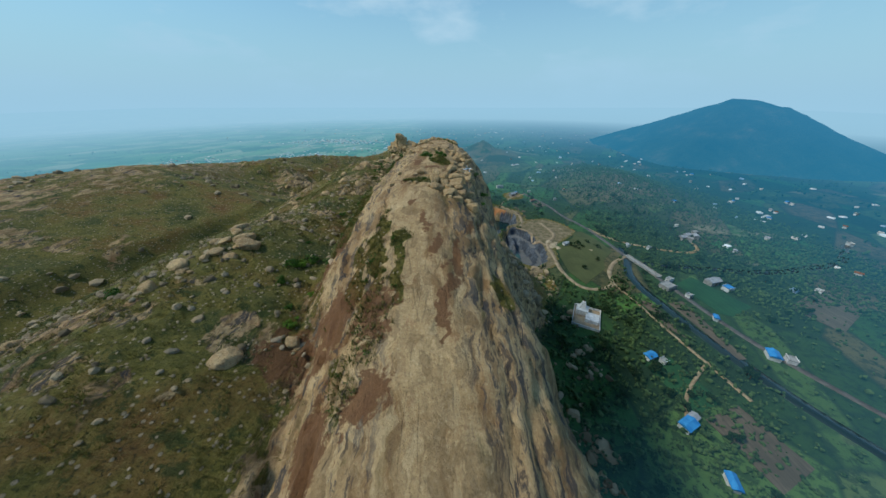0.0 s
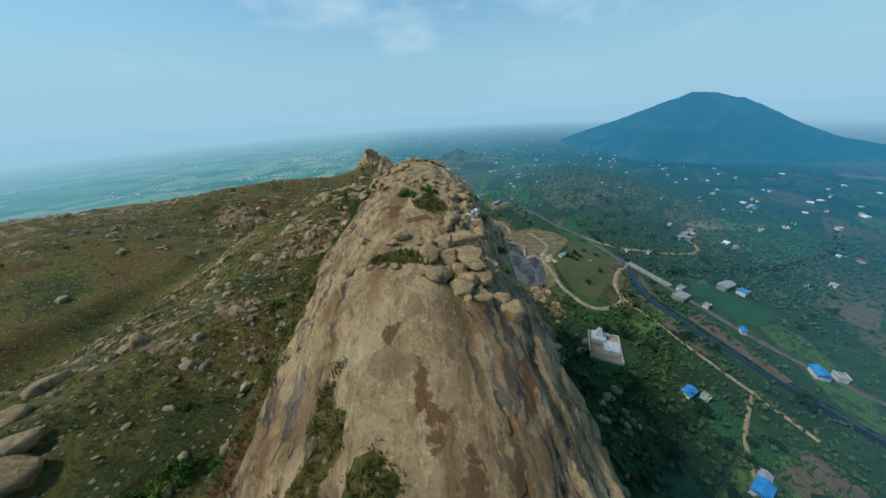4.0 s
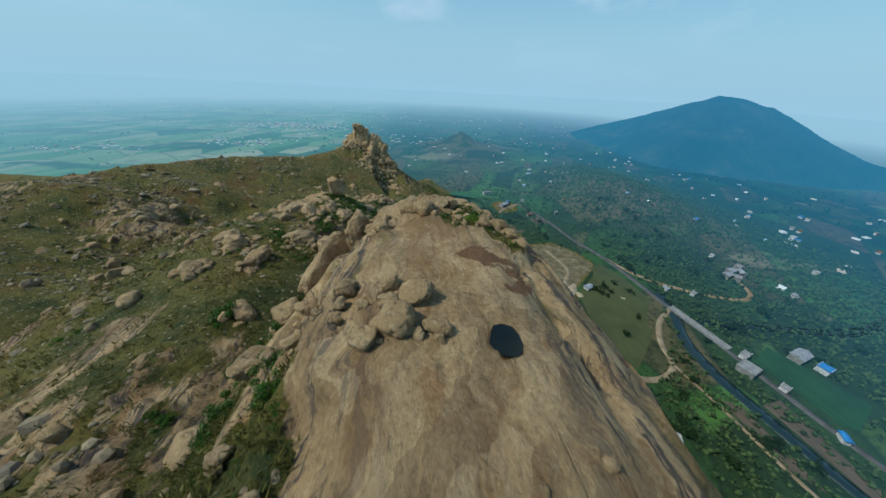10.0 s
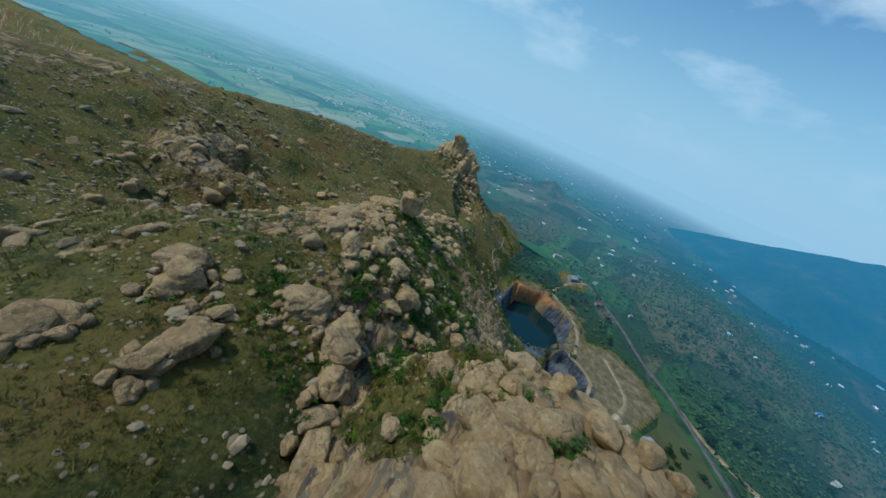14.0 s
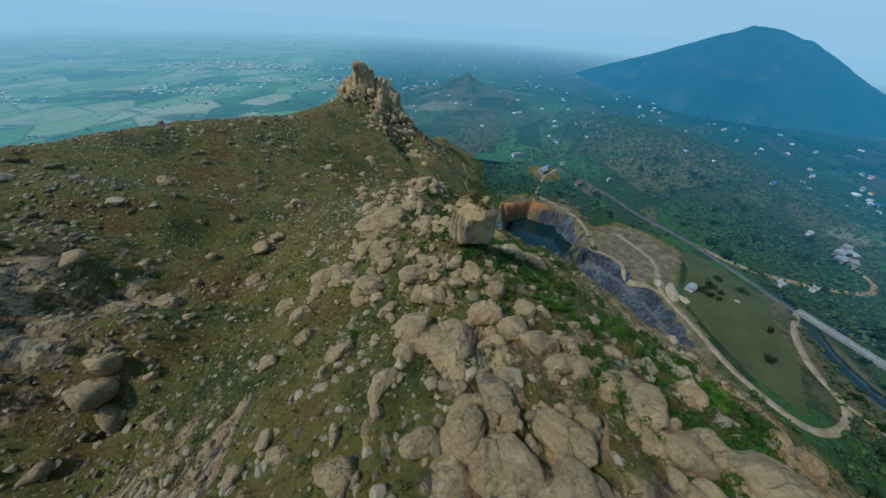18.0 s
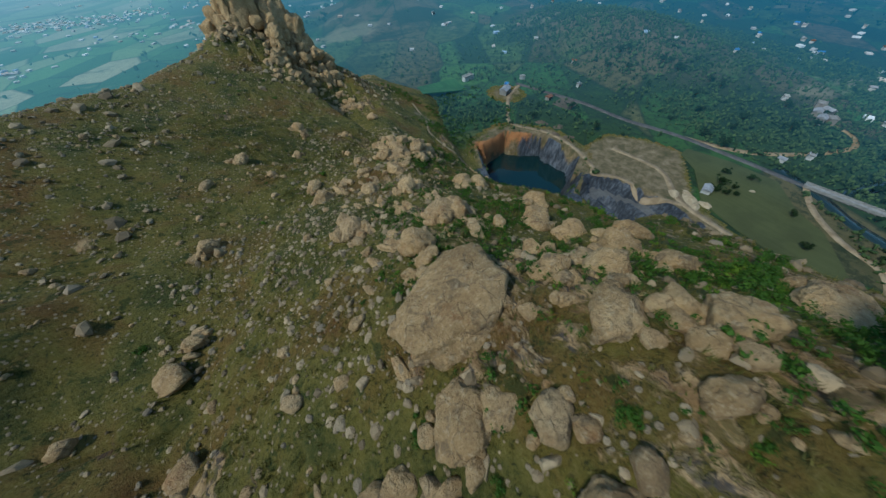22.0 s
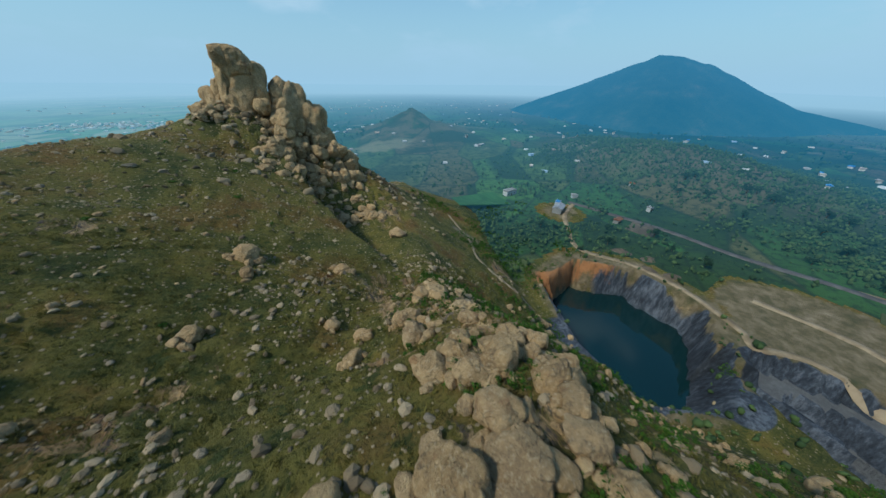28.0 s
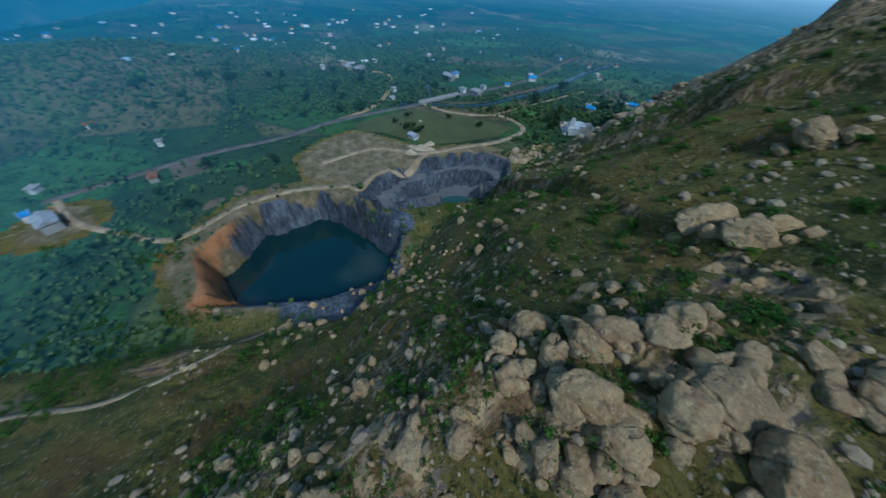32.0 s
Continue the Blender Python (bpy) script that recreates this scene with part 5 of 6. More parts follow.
STEP = [(-72.9, 249.8, 2.4), (-57.1, 253.6, 1.8), (-48.0, 256.7, 2.6), (-43.0, 252.0, 2.7), (-34.5, 264.2, 2.9), (-23.7, 267.6, 2.8), (-62.0, 243.5, 1.5), (-69.9, 255.2, 1.8), (-50.1, 240.1, 1.5), (-48.3, 238.6, 0.8), (-58.9, 236.3, 1.2), (-52.0, 236.1, 2.4), (-83.1, 251.6, 2.0), (-75.3, 242.0, 1.8), (-49.3, 234.3, 1.1), (-43.4, 232.9, 2.0), (-48.8, 249.6, 1.4), (-97.6, 319.1, 2.9), (-56.4, 280.8, 3.9), (-20.4, 290.9, 4.0), (-41.7, 230.8, 1.0), (-79.8, 269.3, 1.4), (-141.0, 320.5, 3.6)]
SPRING = [(-45.9, 287.7, 3.2), (-65.0, 300.1, 3.2), (-98.7, 292.8, 2.2), (-46.6, 264.2, 1.6), (-47.5, 262.2, 1.0), (-43.7, 267.5, 1.3), (-30.0, 272.1, 3.8), (-42.2, 261.0, 2.5), (-33.4, 258.5, 2.5), (-48.9, 260.3, 1.1), (-59.9, 274.8, 1.1), (-81.2, 278.6, 1.0)]
SADDLE = [(-48.5, 288.4, 3.4), (-43.2, 290.6, 2.3), (-65.6, 306.3, 1.9), (-67.4, 300.4, 1.9), (-64.3, 294.6, 1.3), (-44.6, 329.8, 3.0), (-39.4, 339.7, 4.6), (-44.3, 341.3, 3.1), (-53.4, 333.8, 2.0), (-53.4, 343.3, 1.9), (-47.1, 311.4, 2.9), (-69.7, 334.7, 2.5), (-68.3, 326.7, 2.9), (-55.2, 309.6, 1.1), (-91.6, 368.4, 4.1), (-28.0, 315.7, 3.3), (-22.7, 314.4, 4.2), (-31.1, 280.4, 3.6), (-43.4, 286.9, 1.5), (-40.5, 280.7, 1.6), (-63.7, 289.1, 1.2), (-55.7, 321.1, 2.8), (-81.3, 351.6, 1.8), (-99.4, 350.7, 1.9)]
NORTHEND = [(-48.6, 398.9, 2.3), (-68.5, 402.7, 3.3), (-49.8, 365.0, 1.9), (-39.2, 369.7, 2.7), (-47.2, 372.0, 1.6), (-40.0, 363.7, 2.4), (-52.5, 377.5, 1.7), (-29.5, 366.3, 2.2), (-30.2, 378.9, 3.5), (-35.9, 355.7, 1.8), (-38.0, 354.7, 1.9), (-31.3, 361.4, 1.7), (-33.9, 350.0, 2.7), (-24.4, 347.5, 3.0), (-29.4, 345.4, 2.9), (-29.2, 349.8, 1.4), (-25.4, 352.7, 2.0), (-28.9, 354.7, 1.6), (-41.3, 352.4, 2.2), (-67.1, 394.9, 1.7), (-72.5, 377.7, 2.0), (-42.0, 433.0, 4.7), (-23.9, 433.8, 3.3), (-36.5, 364.4, 1.0), (-37.6, 349.5, 2.3)]
LASTROCKS = [(-32.7, 339.6, 2.1), (-32.4, 335.0, 2.4), (-30.4, 342.5, 2.1), (-38.3, 344.3, 2.6), (-33.3, 351.8, 1.9), (-34.2, 356.2, 1.3), (-34.5, 357.9, 0.9), (-36.9, 353.5, 1.2), (-32.9, 378.8, 2.4), (-17.7, 370.6, 1.7), (-29.0, 352.4, 1.0), (-29.9, 354.2, 1.0)]


def place_rocks(rows, label, sink=0.32):
    for x, y, r in rows:
        rnd = random.Random(int(x * 131 + y * 17))
        tall = 0.85 if r < 1.8 else max(0.5, 0.85 - 0.11 * (r - 1.8))
        big = r > 1.9
        boulder(x, y, min(r * 0.88, 3.1) if big else r * 0.92, rnd.uniform(0.9, 1.4), None, sink, 0.0, tall, label)
        # smaller blocks that lie round a big one
        for _ in range(5 if big else 2):
            a, q = rnd.uniform(0, 6.283), rnd.uniform(0.22, 0.5) * min(r, 2.8)
            PILE.append((x + math.cos(a) * (0.85 * min(r, 3.0) + q * 0.6), y + math.sin(a) * (0.85 * min(r, 3.0) + q * 0.6), q))


pile_rocks = [rock_mesh("boulder", 230 + i, 3, ROCK, 0.8, 3.4, 0.9) for i in range(8)]


def fill_rocks(seed, n, x0, x1, y0, y1, lo, hi, keep, label, tall=0.85, sink=0.32):
    """Boulders crowded over a stretch of ground."""
    p = scatter(seed, n, x0, x1, y0, y1, keep)
    r = sizes(seed, len(p), lo, hi, 2.2)
    big = (r > 1.1) & (seed in (201, 202, 204, 205, 206, 209))
    if big.sum() > 0:
        rnd = random.Random(seed)
        for (x, y, z), q in zip(p[big], r[big]):
            ob = new("boulder", pile_rocks[rnd.randrange(8)])
            ob.matrix_basis = pose(x, y, z + q * tall * (0.8 - 2 * sink), rnd.uniform(-18, 18), rnd.uniform(-18, 18), rnd.uniform(0, 360)) @ Matrix.Diagonal((q * rnd.uniform(0.85, 1.35), q * rnd.uniform(0.8, 1.1), q * tall * rnd.uniform(0.8, 1.15), 1))
            tagged(ob, label, "boulder", "boulders of the ridge")
    strew("boulder_field", pile_rocks, p[~big], r[~big], seed, ROCK, label.replace("boulder ", "boulders "), "boulders", sink + (0.85 - tall) * 0.2, (0.7 * min(1, tall + 0.15), 1.35))


place_rocks(DOME, "big weathered tan boulder piled on the rock dome")
place_rocks(POOLSIDE, "rounded tan boulder beside the summit rock pool", 0.3)
place_rocks(SUMMIT, "tan granite boulder on the bare summit", 0.3)
place_rocks(BROW, "massive cracked tan boulder at the brow of the dome", 0.47)
place_rocks(GULLY, "weathered boulder in a shrubby gully")
place_rocks(KNOLL, "rounded pale boulder among grass and shrubs")
place_rocks(CREST, "tan boulder on the grassy ridge crest")
place_rocks(STEP, "pale rounded boulder among stones and grass")
place_rocks(SPRING, "tan boulder on the stony slope")
place_rocks(SADDLE, "tan boulder on the low saddle of the ridge")
place_rocks(NORTHEND, "tan boulder among lime shrubs at the ridge end")
place_rocks(LASTROCKS, "large cracked tan boulder at the ridge end", 0.25)
fill_rocks(201, 60, -1, 9, 70, 96, 0.5, 2.0, lambda x, y: 0.8 + 0 * x, "weathered tan boulder piled on the rock dome")
fill_rocks(202, 85, 3.5, 11, 92, 122, 0.4, 1.5, lambda x, y: 0.9 + 0 * x, "tan boulder on the steep edge of the dome")
fill_rocks(203, 50, -18, 4, 111, 124, 0.3, 0.9, lambda x, y: 0.8 + 0 * x, "rounded tan boulders near the summit pool")
fill_rocks(204, 70, -16, 4, 154, 184, 0.4, 1.8, lambda x, y: 0.85 + 0 * x, "massive cracked tan boulder at the brow of the dome")
fill_rocks(205, 700, -62, -14, 176, 290, 0.3, 1.4, lambda x, y: ease(15, 5, np.abs(dist_north(x, y) - 2)) * (0.25 + ease(-0.1, 0.35, fbm(x, y, 12, 3, 91))), "tan granite boulder crowded on the ridge crest")
fill_rocks(206, 420, -60, 2, 290, 395, 0.3, 1.3, lambda x, y: ease(17, 6, np.abs(dist_north(x, y) - 5)) * (0.25 + ease(-0.1, 0.35, fbm(x, y, 12, 3, 92))), "tan granite boulder on the low northern ridge")
fill_rocks(207, 60, -80, -42, 160, 215, 0.8, 3.0, lambda x, y: 0.6 + 0 * x, "flat tan rock slab showing through the grass", 0.35, 0.36)
fill_rocks(208, 150, -72, -26, 10, 160, 0.5, 1.9, lambda x, y: ease(0.0, 0.3, fbm(x, y, 17, 4, 23)), "weathered boulder on the grassy shoulder", 0.7)
fill_rocks(209, 22, -58, -48, 42, 70, 0.8, 2.4, lambda x, y: 0.9 + 0 * x, "rounded reddish tan boulder heaped on the shoulder")
fill_rocks(210, 150, -190, -85, 205, 300, 0.7, 2.6, lambda x, y: ease(46, 16, np.hypot(x + 132, (y - 250) * 0.8)), "dark weathered boulder on the far spur")
fill_rocks(211, 260, -130, -62, 205, 430, 0.3, 1.1, lambda x, y: 0.7 + 0 * x, "pale stone block in the grassy hollow")
fill_rocks(212, 140, 5, 45, 300, 400, 0.6, 2.0, lambda x, y: clear_pits(x, y) * 0.7, "tan boulder on the slope above the quarry")


pile = np.array(PILE)
strew("boulder_field", pile_rocks, np.stack([pile[:, 0], pile[:, 1], height(pile[:, 0], pile[:, 1])], -1), pile[:, 2], 213, ROCK, "smaller tan blocks lying round big boulders", "boulders", 0.3, (0.7, 1.35))


def slab(x, y, z, sx, sy, sz, rx, ry, rz, label, seed=0):
    ob = new("boulder", COLUMN[seed % 4])
    ob.matrix_basis = pose(x, y, z, rx, ry, rz) @ Matrix.Diagonal((sx, sy, sz, 1))
    tagged(ob, label, "boulder", "boulders of the ridge")


slab(-19.5, 155, float(height(-19.5, 155)) + 1.2, 2.0, 6.8, 3.6, 6, -28, -12, "long leaning slab split from the dome", 0)
slab(-15.5, 159, float(height(-15.5, 159)) + 0.8, 1.5, 4.5, 3.0, 4, -12, -8, "long leaning slab split from the dome", 1)
slab(-10, 160.5, float(height(-10, 160.5)) - 0.9, 2.6, 3.8, 2.4, 8, 5, 15, "massive cracked rock block at the brow", 2)
slab(-4, 166, float(height(-4, 166)) - 1.6, 3.0, 4.2, 2.6, 10, 8, -20, "massive cracked rock block at the brow", 3)
slab(3, 160, float(height(3, 160)) - 1.7, 2.8, 4.6, 2.4, 6, 16, 10, "massive cracked rock block at the brow", 1)
slab(-10, 172, float(height(-10, 172)) - 0.8, 3.2, 3.6, 2.6, 12, -6, 35, "massive cracked rock block at the brow", 2)
rnd = random.Random(314)
for i in range(64):
    if i < 34:
        x, y = rnd.uniform(-64, -22), rnd.uniform(304, 336)
    else:
        x, y = rnd.uniform(-66, -40), rnd.uniform(262, 304)
    q = rnd.uniform(0.55, 1.25)
    slab(x, y, float(height(x, y)) - 0.25 * q, q * rnd.uniform(0.7, 1.2), q * rnd.uniform(1.8, 3.2), q * rnd.uniform(0.7, 1.1), rnd.uniform(-12, 4), rnd.uniform(-14, 14), (-46 - x) * 1.1 + rnd.uniform(-14, 14), "worn rib of tan bedrock standing out of the grass", i)
boulder(-57, 266.5, 5.6, 1.4, 20, 0.42, 0, 0.5, "broad whaleback of cracked tan rock in the grass")


# ---------- balanced boulder ----------
def balanced_boulder():
    bm = bmesh.new()
    bmesh.ops.create_icosphere(bm, subdivisions=5, radius=1.25)
    cuts = [((0, 0, 1), 0.84), ((-1, -0.25, 0.12), 0.86), ((-0.45, -1, -0.1), 0.84), ((0.5, -1, 0.05), 0.88), ((1, 0.1, -0.2), 0.86), ((0.2, 1, 0), 0.9),
            ((-0.2, -0.5, -1), 0.85), ((0.6, -0.3, -1), 0.92), ((0.5, -0.4, 1), 1.0), ((-0.7, 0.6, 0.2), 0.95)]
    cuts = [(Vector(n).normalized(), d) for n, d in cuts]
    for v in bm.verts:
        p = v.co.copy()
        for _ in range(2):
            for n, d in cuts:
                e = p.dot(n) - d
                if e > 0:
                    p -= n * e * 0.72
        p *= 1 + 0.09 * noise.fractal(p * 1.3, 1.0, 2.0, 4) + 0.025 * noise.fractal(p * 6, 1.0, 2.0, 3)
        v.co = p
    k = Nodes("streaked_rock")
    q = k.n("ShaderNodeTexCoord").outputs["Object"]
    c = rock_colour(k, k.scaled(q, 4, 4, 4), 1.1)
    c = k.mix(k.math('MULTIPLY', k.step(k.noise(q, 1.6, 5, 0.65), 0.45, 0.62), 0.6), c, (0.22, 0.10, 0.04))
    side = k.n("ShaderNodeSeparateXYZ", {"Vector": q}).outputs["X"]
    streak = k.noise(k.scaled(q, 0.3, 7, 0.3), 1.3, 4, 0.6)
    west = k.step(side, -0.5, -0.85)
    c = k.mix(k.math('MULTIPLY', k.step(streak, 0.42, 0.6), k.math('MULTIPLY', west, 0.95)), c, (0.030, 0.030, 0.034))
    c = k.mix(k.math('MULTIPLY', k.step(k.noise(k.scaled(q, 0.3, 5, 0.3), 2.1, 3, 0.5), 0.58, 0.66), k.math('MULTIPLY', west, 0.8)), c, (0.55, 0.54, 0.52))
    k.surface(c, 0.88, k.bump(k.math('ADD', k.noise(q, 9, 6, 0.6), k.math('MULTIPLY', streak, 0.2)), 0.8, 0.3))
    root = new("balanced_boulder")
    x, y = -40.7, 243.2
    z = float(height(x, y))
    root.matrix_basis = pose(x, y, z + 4.8, 4, -10, 12)
    body = part("body", mesh_bm("body", bm, k.m, True), root, "", Matrix.Diagonal((3.9, 3.9, 4.6, 1)))
    rng = np.random.default_rng(5)
    n = 700
    px, py = rng.normal(0.9, 1.3, n), rng.normal(0.6, 1.3, n)
    v, f = [], []
    for i, (a, b) in enumerate(zip(px, py)):
        tv, tf = tufts[i % 4]
        v.append(tv * rng.uniform(0.25, 0.6) + np.array([a, b, 3.75]))
        f.append(tf + i * len(tv))
    part("grass_cap", mesh_np("grass_cap", np.concatenate(v), np.concatenate(f), [GRASS], None, False), root, "dry grass growing on top")
    tagged(root, "huge block-shaped balanced boulder with dark water streaks and a grassy top", "boulder")


balanced_boulder()


# ---------- rock tower ----------
def rock_tower():
    root = new("rock_tower")
    root.matrix_basis = pose(-70, 503, 80)
    crag = [rock_mesh("block", 270 + i, 5, ROCK, 1.0, 4.6, 0.7, 0.8) for i in range(5)]
    # x, y, z, half sizes, lean sideways, turn
    stones = [(-3.0, 0, 7.0, 9.2, 8.6, 14.0, 2, 8), (-3.6, 0, 22.6, 6.9, 7.0, 7.0, -6, 100), (-1.2, 2, 15.0, 8.0, 7.4, 9.5, 6, 190), (-8.6, 0, 14.5, 3.6, 6.0, 9.0, -2, 10), (-13.5, 1, 3.0, 4.6, 6.0, 8.0, -4, 20), (-18.0, 0, -3.0, 4.6, 5.4, 6.0, -8, 80),
              (-16.0, 10, 5.0, 5.6, 6.0, 9.0, -6, 30), (-22.0, 13, 0.0, 6.0, 6.0, 8.0, -14, 75), (-12.0, 9, 9.0, 4.6, 5.6, 8.0, -4, 50), (13.5, 2, 3.0, 7.8, 8.4, 13.5, 8, 10), (11.0, 0, 9.5, 4.0, 5.0, 6.0, 4, 95), (17.5, 3, 4.0, 5.4, 6.0, 10.0, 14, 40), (19.5, 1, -6.0, 8.4, 8.4, 14.0, 18, 185), (24.0, 0, -17.0, 8.4, 8.0, 13.5, 22, 95), (29.5, -1, -27.0, 8.0, 7.6, 12.0, 26, 10), (36.5, -2, -38.0, 6.6, 6.4, 9.0, 28, 100), (42.0, -4, -46.0, 6.0, 6.0, 7.0, 28, 15)]
    for i, (x, y, z, sx, sy, sz, ry, rz) in enumerate(stones):
        turned_block = pose(x, y, z, 0, ry, 0) @ pose(0, 0, 0, 0, 0, rz)
        side = abs(math.sin(radians(rz))) > 0.7
        part("block", crag[i % 5], root, "", turned_block @ Matrix.Diagonal((sy if side else sx, sx if side else sy, sz, 1)))
    rnd = random.Random(17)
    # courses of smaller blocks under the big ones and down the broken face
    for i in range(6):
        x, r = -11 + 3.4 * i + rnd.uniform(-0.6, 0.6), rnd.uniform(2.0, 3.0)
        part("block", crag[i % 5], root, "", pose(x, -7.6 + rnd.uniform(-0.8, 0.8), rnd.uniform(-4, 0), rnd.uniform(-8, 8), rnd.uniform(-8, 8), 90 * i) @ Matrix.Diagonal((r, r * 0.9, r * rnd.uniform(0.9, 1.3), 1)))
    for i in range(170):
        u, v = rnd.uniform(0, 1), rnd.uniform(0, 1.9)
        x = 4 + 36 * u + rnd.uniform(-7, 3) * min(v, 1) + 6 * max(0.0, v - 1)
        y = -5 - 22 * v
        r = rnd.uniform(1.1, 3.6) * (1.15 - 0.4 * min(v, 1.3))
        ground_z = float(height(-70 + x, 503 + y)) - 80
        lift = max(0.0, 1 - v * 1.6) * rnd.uniform(0, 9) * (1 - 0.5 * u)
        part("block", (crag + MID)[i % 9], root, "", pose(x, y, ground_z + (0.2 if v < 1 else -0.1) * r + lift, rnd.uniform(-22, 22), rnd.uniform(-5, 30), 55 * i) @ Matrix.Diagonal((r * 1.1, r * (1.0 if v < 1 else 1.5), r * rnd.uniform(0.8, 1.3) * (1.0 if v < 1 else 0.75), 1)))
    for i in range(26):
        x, r = rnd.uniform(-34, 4), rnd.uniform(0.8, 2.2)
        y = -3 - 16 * rnd.uniform(0, 1)
        part("block", MID[i % 9], root, "", pose(x, y, float(height(-70 + x, 503 + y)) - 80 + 0.15 * r, rnd.uniform(-20, 20), rnd.uniform(-20, 20), 55 * i) @ Matrix.Diagonal((r * 1.2, r, r * 0.9, 1)))
    tagged(root, "tall leaning tower of split brown granite blocks on a grassy hilltop", "rock tower")


rock_tower()

# whitewashed rocks near the summit
lime_meshes = [rock_mesh("boulder", 400 + i, 3, LIMEWASH, 0.8) for i in range(3)]
for i in range(15):
    u = i / 14
    x, y, r = 7.6 + 1.8 * u + 0.8 * math.sin(i * 2.3), 97.5 + 7 * u, 0.36 + 0.26 * abs(math.sin(i * 1.7))
    ob = new("painted_rock", lime_meshes[i % 3])
    ob.matrix_basis = pose(x, y, float(height(x, y)) + r * 0.05, 12 * math.sin(i), 16, 70 * i) @ Matrix.Diagonal((r * 1.5, r * (0.6 + 0.4 * abs(math.cos(i * 3.1))), r * 0.42, 1))
    tagged(ob, "rock painted white with limewash on the bare slope", "painted rock", "painted rocks")
boulder(-2.6, 116.6, 0.9, 1.6, 60, 0.3, 0, 0.85, "pale elongated boulder near the summit pool")

# single shrubs on the bare dome
for x, y, r, kind in [(-5.8, 106.3, 2.6, 0), (-1.6, 109.0, 1.7, 1), (0.4, 107.0, 1.2, 2), (-2, 153, 1.4, 1), (0.5, 152, 1.2, 4), (2, 154.5, 1.3, 2), (-17.5, 122, 1.6, 2), (-18, 127, 1.5, 4), (-17, 131, 1.3, 0),
                      (-19, 135, 1.5, 1), (12, 104, 1.6, 2), (14, 96, 1.8, 0), (13, 88, 1.3, 4), (-2.5, 82, 1.0, 1), (-0.5, 75.5, 1.2, 4), (1, 79, 0.9, 1), (-28, 118, 2.0, 3), (-27, 112, 1.8, 1), (-26, 100, 1.6, 0), (-29, 92, 1.7, 2)]:
    shrub(x, y, r, kind)


# ---------- buildings of the plain ----------
def gable(w, d, h, over=0.5):
    """A pitched roof with eaves."""
    bm = bmesh.new()
    w, d = w / 2 + over, d / 2 + over
    v = [bm.verts.new(p) for p in ((-w, -d, 0), (w, -d, 0), (w, d, 0), (-w, d, 0), (-w, 0, h), (w, 0, h), (-w, -d, -0.2), (w, -d, -0.2), (w, d, -0.2), (-w, d, -0.2))]
    for f in ((0, 1, 5, 4), (2, 3, 4, 5), (0, 4, 3), (1, 2, 5), (0, 6, 7, 1), (1, 7, 8, 2), (2, 8, 9, 3), (3, 9, 6, 0), (6, 9, 8, 7)):
        bm.faces.new([v[i] for i in f])
    return bm


def house(x, y, w, d, h, turn, wall, roof, flat=False, label="", name="house"):
    """A small building: walls, roof, door and windows."""
    w, d = w * 0.78, d * 0.78
    root = new(name)
    root.matrix_basis = pose(x, y, float(height(x, y)) - 0.2, 0, 0, turn)
    part("wall", mesh_bm("wall", box(w, d, h, 0, 0, h / 2), wall), root)
    if flat:
        part("roof", mesh_bm("roof", box(w + 0.6, d + 0.6, 0.35, 0, 0, h + 0.18, 0.05), roof), root)
        part("parapet", mesh_bm("parapet", box(w + 0.3, 0.2, 0.7, 0, -d / 2, h + 0.7), wall), root)
        part("parapet", mesh_bm("parapet", box(w + 0.3, 0.2, 0.7, 0, d / 2, h + 0.7), wall), root)
    else:
        part("roof", mesh_bm("roof", gable(w, d, d * 0.28), roof), root, "", pose(0, 0, h + 0.2))
    part("door", mesh_bm("door", box(1.1, 0.12, 2.1, 0, -d / 2 - 0.03, 1.25), DOORWOOD), root)
    for sx in (-0.32, 0.32):
        win = part("window", mesh_bm("window", box(1.3, 0.14, 1.2, sx * w, -d / 2 - 0.02, 1.8), WHITE), root)
        part("pane", mesh_bm("pane", box(1.0, 0.05, 0.95, sx * w, -d / 2 - 0.1, 1.8), GLASS_DARK), win)
    return tagged(root, label or "small whitewashed farmhouse on the plain", "house", "houses of the plain")


house(136, 86, 11, 7, 3.5, 25, WHITE, BLUE, False, "farmhouse with a bright blue sheet roof")
house(142, 90, 6, 5, 3, 30, WHITE, GREYROOF, False, "small shed with a pale sheet roof")
house(231, 132, 10, 8, 3.5, 60, WHITE, BLUE, False, "farmhouse with a bright blue sheet roof")
house(239, 128, 7, 6, 3.5, 60, WHITE, CONCRETE, True, "small white flat-roofed farm building")
house(145, 132, 9, 6, 3.2, 20, WHITE, BLUE, False, "farmhouse with a pale blue roof beside green fields")
house(152, 128, 5, 5, 3, 20, WHITE, CONCRETE, True, "small white hut beside a field track")
house(137, 60, 9, 5, 3.2, 70, WHITE, BLUE, False, "long farm shed with a blue roof")
house(268, 208, 9, 8, 4, 15, WHITE, BLUE, True, "farm building with a bright blue roof beside a paddy field")
house(262, 218, 16, 9, 4.5, 15, CONCRETE, GREYROOF, False, "long grey-roofed farm shed beside a paddy field")
house(214, 212, 14, 12, 4.0, 20, CONCRETE, CONCRETE, True, "unfinished grey concrete building on bare soil")
house(223, 222, 8, 5, 4.0, 20, WHITE, CONCRETE, True, "small white roadside building")
house(224, 198, 6, 5, 3.2, 20, WHITE, CONCRETE, True, "small white roadside building")
house(113, 538, 16, 7, 4.5, 12, WHITE, CONCRETE, True, "long white building beside a bright paddy field")
house(127, 489, 14, 9, 4.5, 30, CONCRETE, GREYROOF, False, "grey quarry shed on bare earth")
